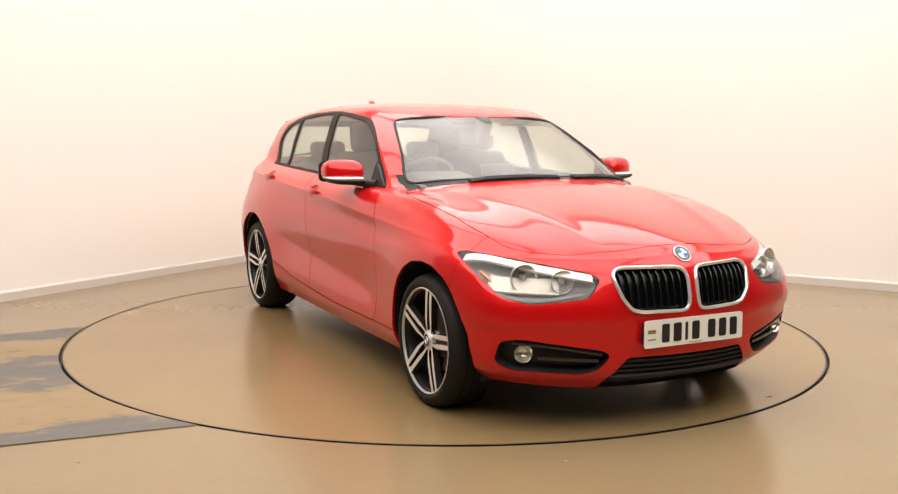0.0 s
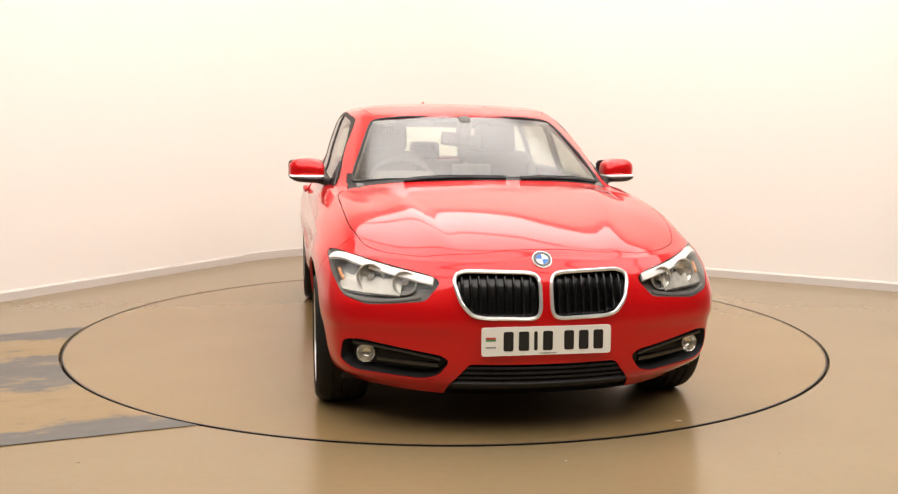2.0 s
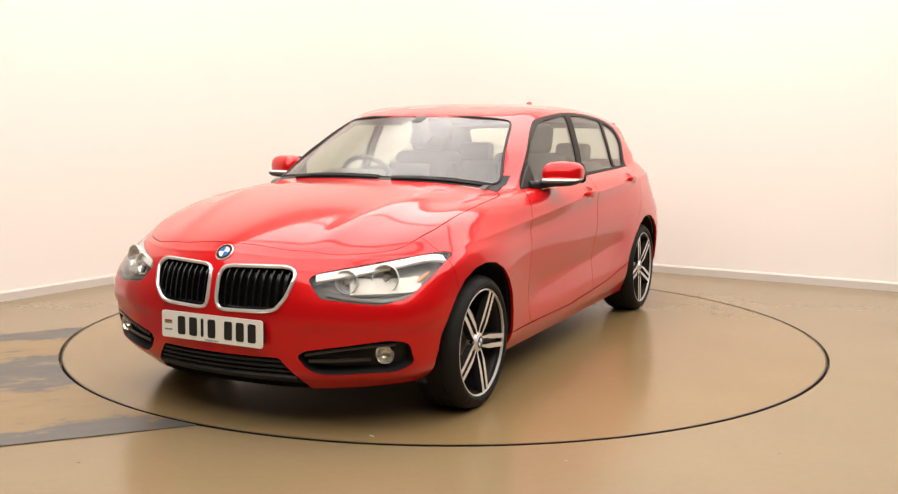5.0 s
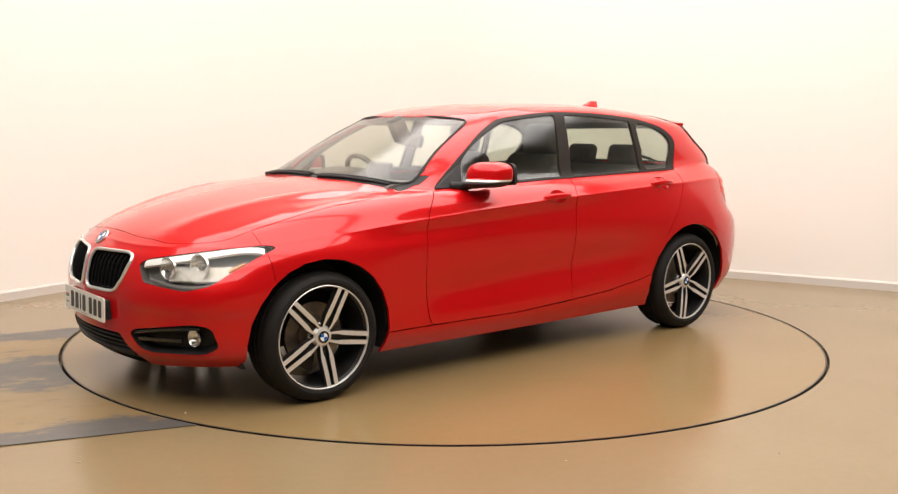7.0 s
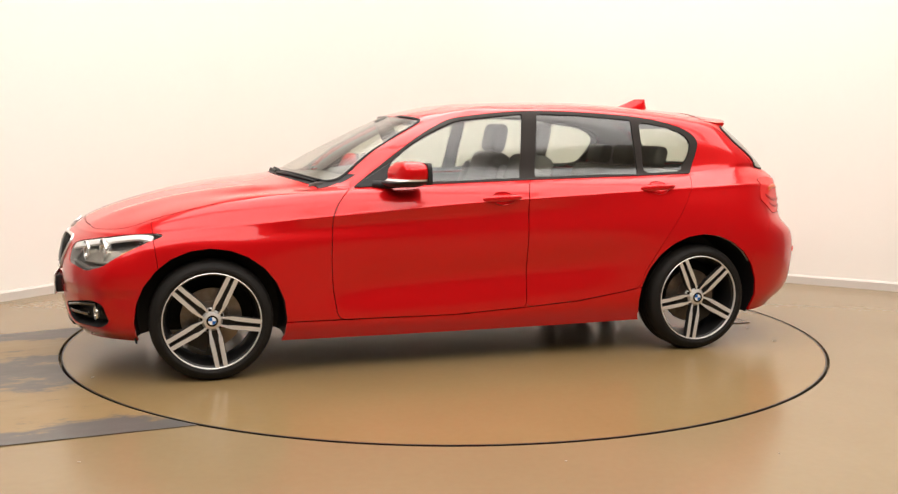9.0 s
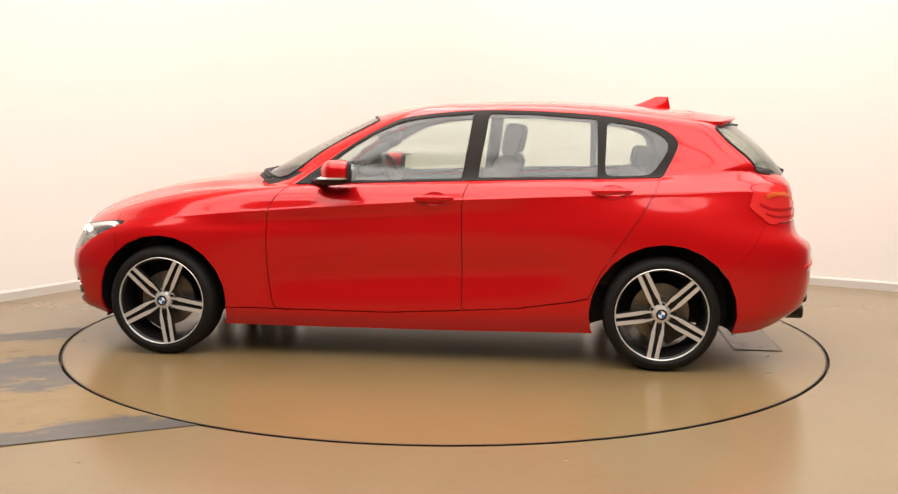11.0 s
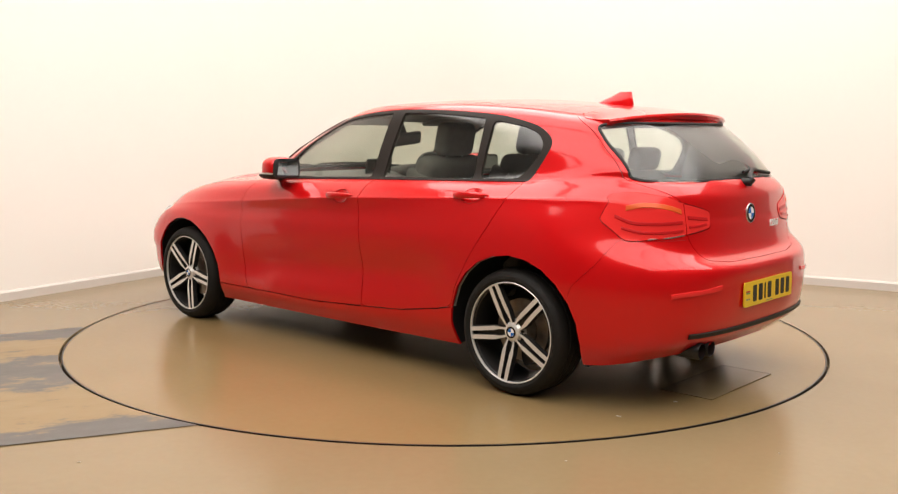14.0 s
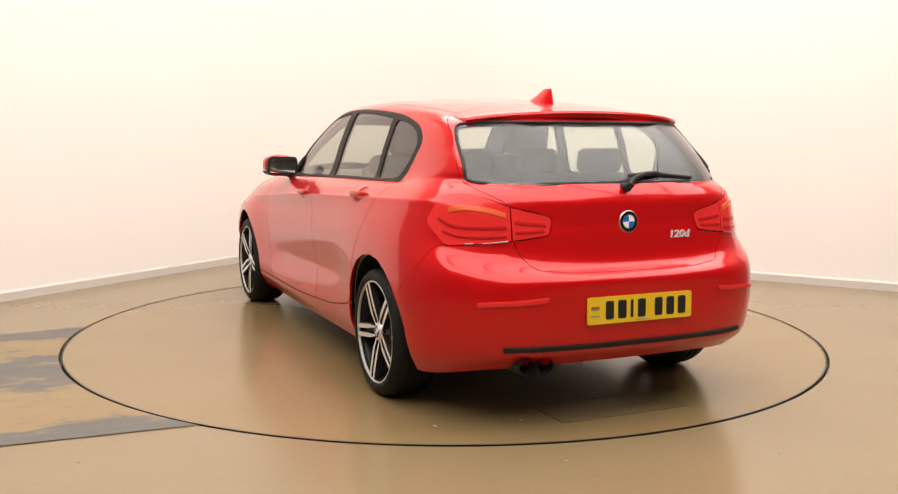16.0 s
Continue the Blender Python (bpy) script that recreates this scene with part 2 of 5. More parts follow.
def worn_patch():
    """Scuffed resin: ochre ground with grey scraped bands that run along the trench."""
    m = mat("scuffed_resin", (0.3, 0.22, 0.12), 0.35)
    t = m.node_tree
    n, l = t.nodes, t.links
    b = n["Principled BSDF"]
    co = n.new("ShaderNodeTexCoord")
    mp = n.new("ShaderNodeMapping")
    mp.inputs["Scale"].default_value = (1.1, 2.4, 1)
    l.new(co.outputs["Object"], mp.inputs["Vector"])
    a = n.new("ShaderNodeTexNoise")
    a.inputs["Scale"].default_value, a.inputs["Detail"].default_value, a.inputs["Roughness"].default_value = 2.6, 10.0, 0.7
    l.new(mp.outputs["Vector"], a.inputs["Vector"])
    sx = n.new("ShaderNodeSeparateXYZ")
    l.new(co.outputs["Object"], sx.inputs["Vector"])
    bands = n.new("ShaderNodeValToRGB")
    bands.color_ramp.elements[0].position, bands.color_ramp.elements[0].color = 0.0, (0.95, 0.95, 0.95, 1)
    bands.color_ramp.elements[1].position, bands.color_ramp.elements[1].color = 1.0, (0.85, 0.85, 0.85, 1)
    for pos, v in ((0.03, 0.80), (0.085, 0.36), (0.30, 0.34), (0.37, 0.72), (0.50, 0.88), (0.66, 0.80), (0.73, 0.34), (0.88, 0.34), (0.94, 0.85)):
        e = bands.color_ramp.elements.new(pos)
        e.color = (v, v, v, 1)
    mr = n.new("ShaderNodeMapRange")
    mr.inputs["From Min"].default_value, mr.inputs["From Max"].default_value = -1.03, 1.03
    l.new(sx.outputs["Y"], mr.inputs["Value"])
    l.new(mr.outputs["Result"], bands.inputs["Fac"])
    ad = n.new("ShaderNodeMath")
    ad.operation = "ADD"
    l.new(a.outputs["Fac"], ad.inputs[0])
    l.new(bands.outputs["Color"], ad.inputs[1])
    r = n.new("ShaderNodeValToRGB")
    r.color_ramp.elements[0].position, r.color_ramp.elements[0].color = 0.50, (0.25, 0.170, 0.075, 1)
    r.color_ramp.elements[1].position, r.color_ramp.elements[1].color = 0.62, (0.095, 0.088, 0.080, 1)
    hv = n.new("ShaderNodeMath")
    hv.operation = "MULTIPLY"
    hv.inputs[1].default_value = 0.5
    ns = n.new("ShaderNodeMath")
    ns.operation = "MULTIPLY_ADD"
    ns.inputs[1].default_value, ns.inputs[2].default_value = 2.5, -0.75
    l.new(a.outputs["Fac"], ns.inputs[0])
    l.new(ns.outputs[0], ad.inputs[0])
    l.new(ad.outputs[0], hv.inputs[0])
    l.new(hv.outputs[0], r.inputs["Fac"])
    l.new(r.outputs["Color"], b.inputs["Base Color"])
    rr = n.new("ShaderNodeMapRange")
    rr.inputs["To Min"].default_value, rr.inputs["To Max"].default_value = 0.25, 0.5
    l.new(a.outputs["Fac"], rr.inputs["Value"])
    l.new(rr.outputs["Result"], b.inputs["Roughness"])
    bp = n.new("ShaderNodeBump")
    bp.inputs["Strength"].default_value, bp.inputs["Distance"].default_value = 0.3, 0.002
    l.new(a.outputs["Fac"], bp.inputs["Height"])
    l.new(bp.outputs["Normal"], b.inputs["Normal"])
    return m


WORN = worn_patch()
ANG_L = math.degrees(math.atan2(LEFT_DIR.y, LEFT_DIR.x))
ANG_R = math.degrees(math.atan2(RIGHT_DIR.y, RIGHT_DIR.x))
LEN = 14.5
PALE_LEFT, PALE_RIGHT = 5.0, 6.6


def build_room():
    def wall(name, a, d, length, out, paint=WALLPAINT):
        ang = math.atan2(d.y, d.x)
        m = Matrix.Translation(a) @ Matrix.Rotation(ang, 4, "Z") @ Matrix.Translation((length / 2, out * 0.1, WALL_H / 2))
        return tagged(part(name, boxed((length, 0.2, WALL_H), m), paint, None, smooth=False), "smooth cream painted studio wall with a white skirting" if paint is WALLPAINT else "unseen wall behind the studio area, toned grey for an unlit room", "wall", kind="structure")

    R = 1.5
    tan = R / math.tan(LEFT_DIR.angle(RIGHT_DIR) / 2)
    wall("wall_left", CORNER + LEFT_DIR * tan, LEFT_DIR, PALE_LEFT - tan, -1)
    wall("wall_right", CORNER + RIGHT_DIR * tan, RIGHT_DIR, PALE_RIGHT - tan, 1)
    # unseen continuations, darkened so the car's sides reflect less light
    wall("wall_left_rear", CORNER + LEFT_DIR * PALE_LEFT, LEFT_DIR, LEN - PALE_LEFT, -1, DARKWALL)
    wall("wall_right_rear", CORNER + RIGHT_DIR * PALE_RIGHT, RIGHT_DIR, LEN - PALE_RIGHT, 1, DARKWALL)
    # the two walls meet in a wide cove
    mid = (LEFT_DIR + RIGHT_DIR).normalized()
    hub = CORNER + mid * (R / math.sin(LEFT_DIR.angle(RIGHT_DIR) / 2))
    pa, pb = CORNER + LEFT_DIR * tan - hub, CORNER + RIGHT_DIR * tan - hub
    a0, a1 = math.atan2(pa.y, pa.x), math.atan2(pb.y, pb.x)
    a1 += 2 * math.pi * round((a0 - a1) / (2 * math.pi))
    for name, ra, rb, h, mm, lab, cat in (("wall_cove", R, R + 0.2, WALL_H, WALLPAINT, "smooth cream painted curved wall corner", "wall"), ("baseboard", R - 0.018, R - 0.001, 0.07, SKIRT, "white glossy skirting board along the studio wall", "baseboard")):
        bm = bmesh.new()
        rings = []
        for k in range(33):
            a = a0 + (a1 - a0) * k / 32
            d = Vector((math.cos(a), math.sin(a), 0))
            rings.append([bm.verts.new(hub + d * q + Vector((0, 0, z))) for q, z in ((ra, 0), (rb, 0), (rb, h), (ra, h))])
        for p, q in zip(rings[:-1], rings[1:]):
            for m in range(4):
                bm.faces.new((p[m], p[(m + 1) % 4], q[(m + 1) % 4], q[m]))
        bm.faces.new(rings[0])
        bm.faces.new(rings[-1])
        bmesh.ops.recalc_face_normals(bm, faces=bm.faces)
        tagged(part(name, bm, mm, None, sharp=40), lab, cat, kind="structure")
    # unseen closing walls in the same unlit tone
    wall("wall_back", CORNER + LEFT_DIR * LEN, RIGHT_DIR, LEN, -1, DARKWALL)
    wall("wall_far", CORNER + RIGHT_DIR * LEN, LEFT_DIR, LEN, 1, DARKWALL)
    mid = CORNER + LEFT_DIR * LEN / 2 + RIGHT_DIR * LEN / 2
    rot = Matrix.Rotation(math.radians(ANG_R), 4, "Z")
    tagged(part("ceiling", boxed((LEN + 0.4, LEN + 0.4, 0.2), Matrix.Translation(mid + Vector((0, 0, WALL_H + 0.1))) @ rot), CEILPAINT, None, smooth=False),
           "plain white painted studio ceiling", "ceiling", kind="structure")
    # skirting boards: a flat board with a chamfered top
    prof = [(0.0, 0.0), (0.018, 0.0), (0.018, 0.058), (0.010, 0.070), (0.0, 0.073)]
    for d, side, length in ((LEFT_DIR, 1, PALE_LEFT), (RIGHT_DIR, -1, PALE_RIGHT)):
        bm = bmesh.new()
        inward = Vector((-d.y, d.x, 0)) * side
        a, b = CORNER + d * tan + inward * 0.001, CORNER + d * length + inward * 0.001
        ra = [bm.verts.new(a + inward * u + Vector((0, 0, v))) for u, v in prof]
        rb = [bm.verts.new(b + inward * u + Vector((0, 0, v))) for u, v in prof]
        for j in range(len(prof)):
            k = (j + 1) % len(prof)
            bm.faces.new((ra[j], ra[k], rb[k], rb[j]))
        bmesh.ops.recalc_face_normals(bm, faces=bm.faces)
        tagged(part("baseboard", bm, SKIRT, None, smooth=False), "white glossy skirting board along the studio wall", "baseboard", kind="structure")
    # floor with a round pit for the turntable
    bm = bmesh.new()
    n = 192
    inner = [bm.verts.new((math.cos(2 * math.pi * i / n) * (RING_R + 0.006), math.sin(2 * math.pi * i / n) * (RING_R + 0.006), 0)) for i in range(n)]
    outer = [bm.verts.new((math.cos(2 * math.pi * i / n) * 16, math.sin(2 * math.pi * i / n) * 16, 0)) for i in range(n)]
    low = [bm.verts.new((v.co.x, v.co.y, -0.06)) for v in inner]
    for i in range(n):
        j = (i + 1) % n
        bm.faces.new((inner[i], outer[i], outer[j], inner[j]))
        bm.faces.new((low[i], inner[i], inner[j], low[j]))
    bm.faces.new(low)
    bmesh.ops.recalc_face_normals(bm, faces=bm.faces)
    tagged(part("floor", bm, FLOOR, None, smooth=False), "glossy sandy brown resin studio floor", "floor", kind="structure")
    # worn trench cover that runs from the turntable to the side
    ang = radians(22.0)
    u, w = Vector((math.cos(ang), math.sin(ang), 0)), Vector((-math.sin(ang), math.cos(ang), 0))
    c = (Vector((-2.232, -0.04, 0)) + Vector((-1.052, -2.017, 0))) / 2
    bm = bmesh.new()
    r = RING_R + 0.008
    near, far = [], []
    mloc = Matrix.Translation(c) @ Matrix.Rotation(ang, 4, "Z")
    inv = mloc.inverted()
    half = 1.03
    steps = 40
    low_dir, up_dir = Vector((-0.929, -0.370, 0)), Vector((-0.866, -0.500, 0))
    a0, a1 = math.atan2(-2.02, -1.05), math.atan2(-0.03, -2.27) - 0.0
    for i in range(steps + 1):
        s = i / steps
        a = a0 + ((a1 if a1 < 0 else a1 - 2 * math.pi) - a0) * s
        p = Vector((r * math.cos(a), r * math.sin(a), 0.004))
        q = (Vector((-1.05, -2.02, 0.004)) + low_dir * 4).lerp(Vector((-2.27, -0.03, 0.004)) + up_dir * 4, s)
        near.append(bm.verts.new(inv @ p))
        far.append(bm.verts.new(inv @ q))
    for i in range(steps):
        bm.faces.new((far[i], near[i], near[i + 1], far[i + 1]))
    bmesh.ops.recalc_face_normals(bm, faces=bm.faces)
    bm.normal_update()
    for f in bm.faces:
        if f.normal.z < 0:
            f.normal_flip()
    ob = part("floor_patch", bm, WORN, None, smooth=False)
    ob.matrix_world = mloc
    tagged(ob, "scuffed ochre and grey strip of floor running up to the turntable", "floor patch", kind="structure")


def floor_fleck(x, y, r):
    bm = bmesh.new()
    prism(bm, [(r * (1 + .3 * math.sin(4 * k)) * math.cos(k * .785), .5 * r * math.sin(k * .785)) for k in range(8)], .002)
    ob = part("paint_fleck", bm, FLECK, None, smooth=False)
    ob.matrix_world = Matrix.Translation((x, y, .0006))
    tagged(ob, "tiny pale fleck of paint on the brown floor", "fleck", "flecks on the floor")


def build_turntable():
    t = thing("turntable", "round motorised turntable with a glossy brown resin top", "turntable")
    bm = bmesh.new()
    lathe(bm, [(0.0001, 0.0), (1.2, 0.0), (RING_R - 0.016, 0.0), (RING_R - 0.016, -0.05)], 192, Matrix.Rotation(radians(90), 4, "X"))
    bmesh.ops.remove_doubles(bm, verts=bm.verts, dist=0.001)
    bmesh.ops.recalc_face_normals(bm, faces=bm.faces)
    part("disc", bm, DISC, t, sharp=30)
    bm = bmesh.new()
    lathe(bm, [(RING_R - 0.0155, -0.05), (RING_R - 0.0155, 0.0015), (RING_R - 0.008, 0.0015), (RING_R - 0.008, -0.05)], 192, Matrix.Rotation(radians(90), 4, "X"), True)
    bmesh.ops.recalc_face_normals(bm, faces=bm.faces)
    part("edge_ring", bm, STEELRING, t, "thin dark steel edge")
    # service hatch let into the disc behind the car
    cx, cy = -1.958 + CAR_OFF[0], -0.03 + CAR_OFF[1]
    part("hatch", boxed((.26, .64, .003), Matrix.Translation((cx, cy, .0018)), .001, 1), HATCH, t, "dark worn steel hatch plate", smooth=False)
    for sx, sy, dx, dy in ((.005, .65, -.1325, 0), (.005, .65, .1325, 0), (.26, .012, 0, -.326), (.26, .005, 0, .3225)):
        part("hatch_frame", boxed((sx, sy, .004), Matrix.Translation((cx + dx, cy + dy, .0022))), HATCH, t, smooth=False)
    for x, y, r, a in ((-1.98, .435, .010, 20), (1.91, .65, .014, 70), (-1.91, .81, .012, 5)):
        bm = bmesh.new()
        prism(bm, [(r * (1 + .3 * math.sin(5 * k)) * math.cos(k * .785), .35 * r * math.sin(k * .785)) for k in range(8)], .002, Matrix.Translation((x + CAR_OFF[0], y + CAR_OFF[1], .0006)) @ Matrix.Rotation(radians(a), 4, "Z"))
        part("paint_fleck", bm, FLECK, t, "pale fleck of dried paint", smooth=False)
    return t


# five long light boxes side by side under the ceiling, with narrow dark gaps
BOX_L, BOX_W = 8.2, 1.72
CEILING_LIGHTS = [tuple((CORNER + RIGHT_DIR * 4.75 + LEFT_DIR * v)[:2]) for v in (1.1, 2.9, 4.7, 6.5, 8.3)]


def build_lights():
    glow = bpy.data.materials.new("lamp_diffuser")
    glow.use_nodes = True
    b = glow.node_tree.nodes["Principled BSDF"]
    b.inputs["Base Color"].default_value = (0.9, 0.9, 0.88, 1)
    b.inputs["Emission Color"].default_value = (1.0, 0.955, 0.915, 1)
    b.inputs["Emission Strength"].default_value = 0.8
    turn = Matrix.Rotation(radians(ANG_R), 4, "Z")
    for x, y in CEILING_LIGHTS:
        at = Matrix.Translation((x, y, WALL_H - 0.25)) @ turn
        t = thing("ceiling_light", "long white studio light box with a bright diffuser", "light box", "studio ceiling light boxes", at=at)
        part("housing", boxed((BOX_L + 0.08, BOX_W + 0.08, 0.20), Matrix.Translation((0, 0, 0.12)), 0.02), CEILPAINT, t)
        part("diffuser", boxed((BOX_L, BOX_W, 0.03), Matrix.Translation((0, 0, 0.005)), 0.008), glow, t)
        for k in (-1, 1):
            part("hanger", boxed((0.03, 0.03, 0.05), Matrix.Translation((k * 2.6, 0, 0.232))), STEELRING, t)
        area_lamp("light_box_glow", Matrix.Translation((x, y, WALL_H - 0.28)) @ turn, BOX_L - 0.1, BOX_W - 0.1, 118, (1.0, 0.958, 0.925))


# ------------------------------------------------------------------ the car's skin
# Section curves of the left half, each from the nose's middle round the side to the tail's middle, from the sill up to the roof's middle line.
CURVES = [
    [(2, 0, 0.175), (1.965, 0.33, 0.175), (1.85, 0.58, 0.185), (1.69, 0.745, 0.195), (1.345, 0.82, 0.18), (0.74, 0.81, 0.168), (0, 0.81, 0.168), (-0.65, 0.81, 0.172), (-1.345, 0.83, 0.19), (-1.8, 0.79, 0.205), (-2, 0.626, 0.245), (-2.1, 0.34, 0.265), (-2.12, 0, 0.268)],
    [(2.075, 0, 0.25), (2.035, 0.33, 0.25), (1.928, 0.612, 0.255), (1.790, 0.792, 0.265), (1.345, 0.872, 0.27), (0.74, 0.856, 0.262), (0, 0.852, 0.262), (-0.65, 0.856, 0.285), (-1.345, 0.878, 0.3), (-1.82, 0.835, 0.295), (-2.075, 0.6605, 0.32), (-2.168, 0.35, 0.335), (-2.185, 0, 0.34)],
    [(2.098, 0, 0.38), (2.055, 0.33, 0.38), (1.950, 0.622, 0.385), (1.806, 0.811, 0.39), (1.345, 0.893, 0.4), (0.74, 0.858, 0.4), (0, 0.852, 0.4), (-0.65, 0.8604, 0.42), (-1.345, 0.896, 0.43), (-1.83, 0.852, 0.43), (-2.095, 0.677, 0.43), (-2.19, 0.36, 0.44), (-2.202, 0, 0.445)],
    [(2.1, 0, 0.5), (2.058, 0.33, 0.5), (1.950, 0.622, 0.505), (1.806, 0.816, 0.515), (1.345, 0.9, 0.54), (0.74, 0.864, 0.54), (0, 0.858, 0.54), (-0.65, 0.8708, 0.55), (-1.345, 0.904, 0.56), (-1.82, 0.862, 0.55), (-2.1, 0.682, 0.555), (-2.193, 0.36, 0.56), (-2.205, 0, 0.56)],
    [(2.075, 0, 0.635), (2.03, 0.33, 0.625), (1.905, 0.620, 0.625), (1.738, 0.822, 0.63), (1.345, 0.893, 0.665), (0.74, 0.872, 0.68), (0, 0.87, 0.7), (-0.65, 0.884, 0.71), (-1.345, 0.9, 0.7), (-1.82, 0.85, 0.66), (-2.085, 0.6805, 0.64), (-2.19, 0.36, 0.63), (-2.205, 0, 0.628)],
    [(2.048, 0, 0.685), (2.003, 0.33, 0.672), (1.865, 0.616, 0.675), (1.661, 0.818, 0.685), (1.345, 0.88, 0.71), (0.74, 0.862, 0.745), (0, 0.866, 0.79), (-0.65, 0.8752, 0.82), (-1.345, 0.882, 0.81), (-1.785, 0.815, 0.79), (-2.025, 0.6445, 0.735), (-2.115, 0.35, 0.69), (-2.128, 0, 0.682)],
    [(2.008, 0, 0.727), (1.962, 0.33, 0.713), (1.828, 0.6, 0.718), (1.615, 0.79, 0.728), (1.345, 0.853, 0.755), (0.74, 0.87, 0.8), (0, 0.88, 0.858), (-0.65, 0.876, 0.892), (-1.345, 0.848, 0.925), (-1.79, 0.768, 0.935), (-2.01, 0.615, 0.895), (-2.085, 0.32, 0.852), (-2.103, 0, 0.85)],
    [(1.945, 0, 0.769), (1.9, 0.33, 0.7556), (1.76, 0.57, 0.7644), (1.585, 0.735, 0.785), (1.32, 0.79, 0.835), (0.74, 0.846, 0.868), (0, 0.848, 0.908), (-0.65, 0.84, 0.938), (-1.345, 0.8, 0.965), (-1.79, 0.725, 0.98), (-2.00, 0.588, 0.960), (-2.082, 0.3, 0.938), (-2.1, 0, 0.935)],
    [(1.62, 0, 0.880), (1.59, 0.33, 0.8667), (1.5, 0.53, 0.866), (1.38, 0.66, 0.870), (1.18, 0.725, 0.893), (0.7, 0.815, 0.908), (0, 0.815, 0.94), (-0.65, 0.808, 0.963), (-1.345, 0.772, 0.985), (-1.765, 0.696, 1.012), (-1.975, 0.563, 0.995), (-2.06, 0.28, 0.985), (-2.08, 0, 0.983)],
    [(1.2, 0, 0.955), (1.18, 0.33, 0.9455), (1.13, 0.52, 0.934), (1.06, 0.63, 0.915), (0.94, 0.7, 0.918), (0.66, 0.79, 0.926), (0, 0.79, 0.954), (-0.65, 0.788, 0.975), (-1.345, 0.755, 0.995), (-1.745, 0.682, 1.033), (-1.950, 0.548, 1.018), (-2.045, 0.275, 1.005), (-2.065, 0, 1.002)],
    [(0.93, 0, 0.99), (0.91, 0.33, 0.9822), (0.86, 0.52, 0.9678), (0.79, 0.63, 0.952), (0.72, 0.69, 0.944), (0.6, 0.755, 0.94), (0, 0.772, 0.964), (-0.65, 0.772, 0.984), (-1.345, 0.74, 1.004), (-1.76, 0.672, 1.058), (-1.955, 0.545, 1.036), (-2.03, 0.27, 1.022), (-2.05, 0, 1.02)],
    [(0.61, 0, 1.145), (0.595, 0.33, 1.142), (0.54, 0.5, 1.138), (0.46, 0.595, 1.137), (0.38, 0.645, 1.142), (0.27, 0.685, 1.148), (-0.1, 0.706, 1.16), (-0.65, 0.708, 1.168), (-1.26, 0.684, 1.168), (-1.665, 0.638, 1.17), (-1.838, 0.515, 1.168), (-1.9, 0.28, 1.168), (-1.915, 0, 1.168)],
    [(0.32, 0, 1.29), (0.305, 0.33, 1.283), (0.25, 0.47, 1.275), (0.19, 0.54, 1.273), (0.11, 0.59, 1.28), (0, 0.617, 1.3), (-0.25, 0.63, 1.332), (-0.65, 0.632, 1.34), (-1.22, 0.62, 1.308), (-1.59, 0.588, 1.272), (-1.692, 0.477, 1.282), (-1.77, 0.26, 1.29), (-1.77, 0, 1.292)],
    [(0.2, 0, 1.334), (0.185, 0.3, 1.328), (0.14, 0.42, 1.326), (0.08, 0.49, 1.328), (0, 0.53, 1.341), (-0.12, 0.55, 1.3572), (-0.33, 0.558, 1.366), (-0.7, 0.558, 1.372), (-1.18, 0.548, 1.346), (-1.53, 0.515, 1.31), (-1.62, 0.4, 1.32), (-1.675, 0.22, 1.328), (-1.69, 0, 1.332)],
    [(0.04, 0, 1.37), (0.02, 0.17, 1.368), (-0.01, 0.25, 1.3716), (-0.06, 0.3, 1.3756), (-0.14, 0.33, 1.3814), (-0.25, 0.345, 1.387), (-0.42, 0.35, 1.394), (-0.72, 0.35, 1.397), (-1.05, 0.34, 1.382), (-1.34, 0.31, 1.363), (-1.43, 0.24, 1.36), (-1.48, 0.13, 1.359), (-1.5, 0, 1.359)],
    [(-0.15, 0, 1.391), (-0.18, 0, 1.3928), (-0.22, 0, 1.3942), (-0.27, 0, 1.3952), (-0.34, 0, 1.398), (-0.43, 0, 1.402), (-0.55, 0, 1.406), (-0.75, 0, 1.409), (-0.97, 0, 1.402), (-1.12, 0, 1.394), (-1.19, 0, 1.389), (-1.23, 0, 1.385), (-1.25, 0, 1.383)],
]


def pchip(t, v, s):
    """Smooth curve through the values v at t, free of overshoot, read at s."""
    h, d = np.diff(t), np.diff(v, axis=0) / np.diff(t)[:, None]
    m = np.zeros_like(v)
    w1, w2 = (2 * h[1:] + h[:-1])[:, None], (h[1:] + 2 * h[:-1])[:, None]
    same = d[:-1] * d[1:] > 0
    safe = lambda q: np.where(np.abs(q) < 1e-12, 1e-12, q)
    m[1:-1] = np.where(same, (w1 + w2) / (w1 / safe(d[:-1]) + w2 / safe(d[1:])), 0)
    # a little of the plain mean slope keeps the curve from flattening at each knot
    mean = (d[:-1] * h[1:, None] + d[1:] * h[:-1, None]) / (h[1:] + h[:-1])[:, None]
    m[1:-1] = 0.35 * m[1:-1] + 0.65 * mean
    m[0], m[-1] = d[0], d[-1]
    i = np.clip(np.searchsorted(t, s, side="right") - 1, 0, len(h) - 1)
    u = ((s - t[i]) / h[i])[:, None]
    hh = h[i][:, None]
    return (v[i] * (1 + 2 * u) * (1 - u) ** 2 + m[i] * hh * u * (1 - u) ** 2 + v[i + 1] * u * u * (3 - 2 * u) + m[i + 1] * hh * u * u * (u - 1))


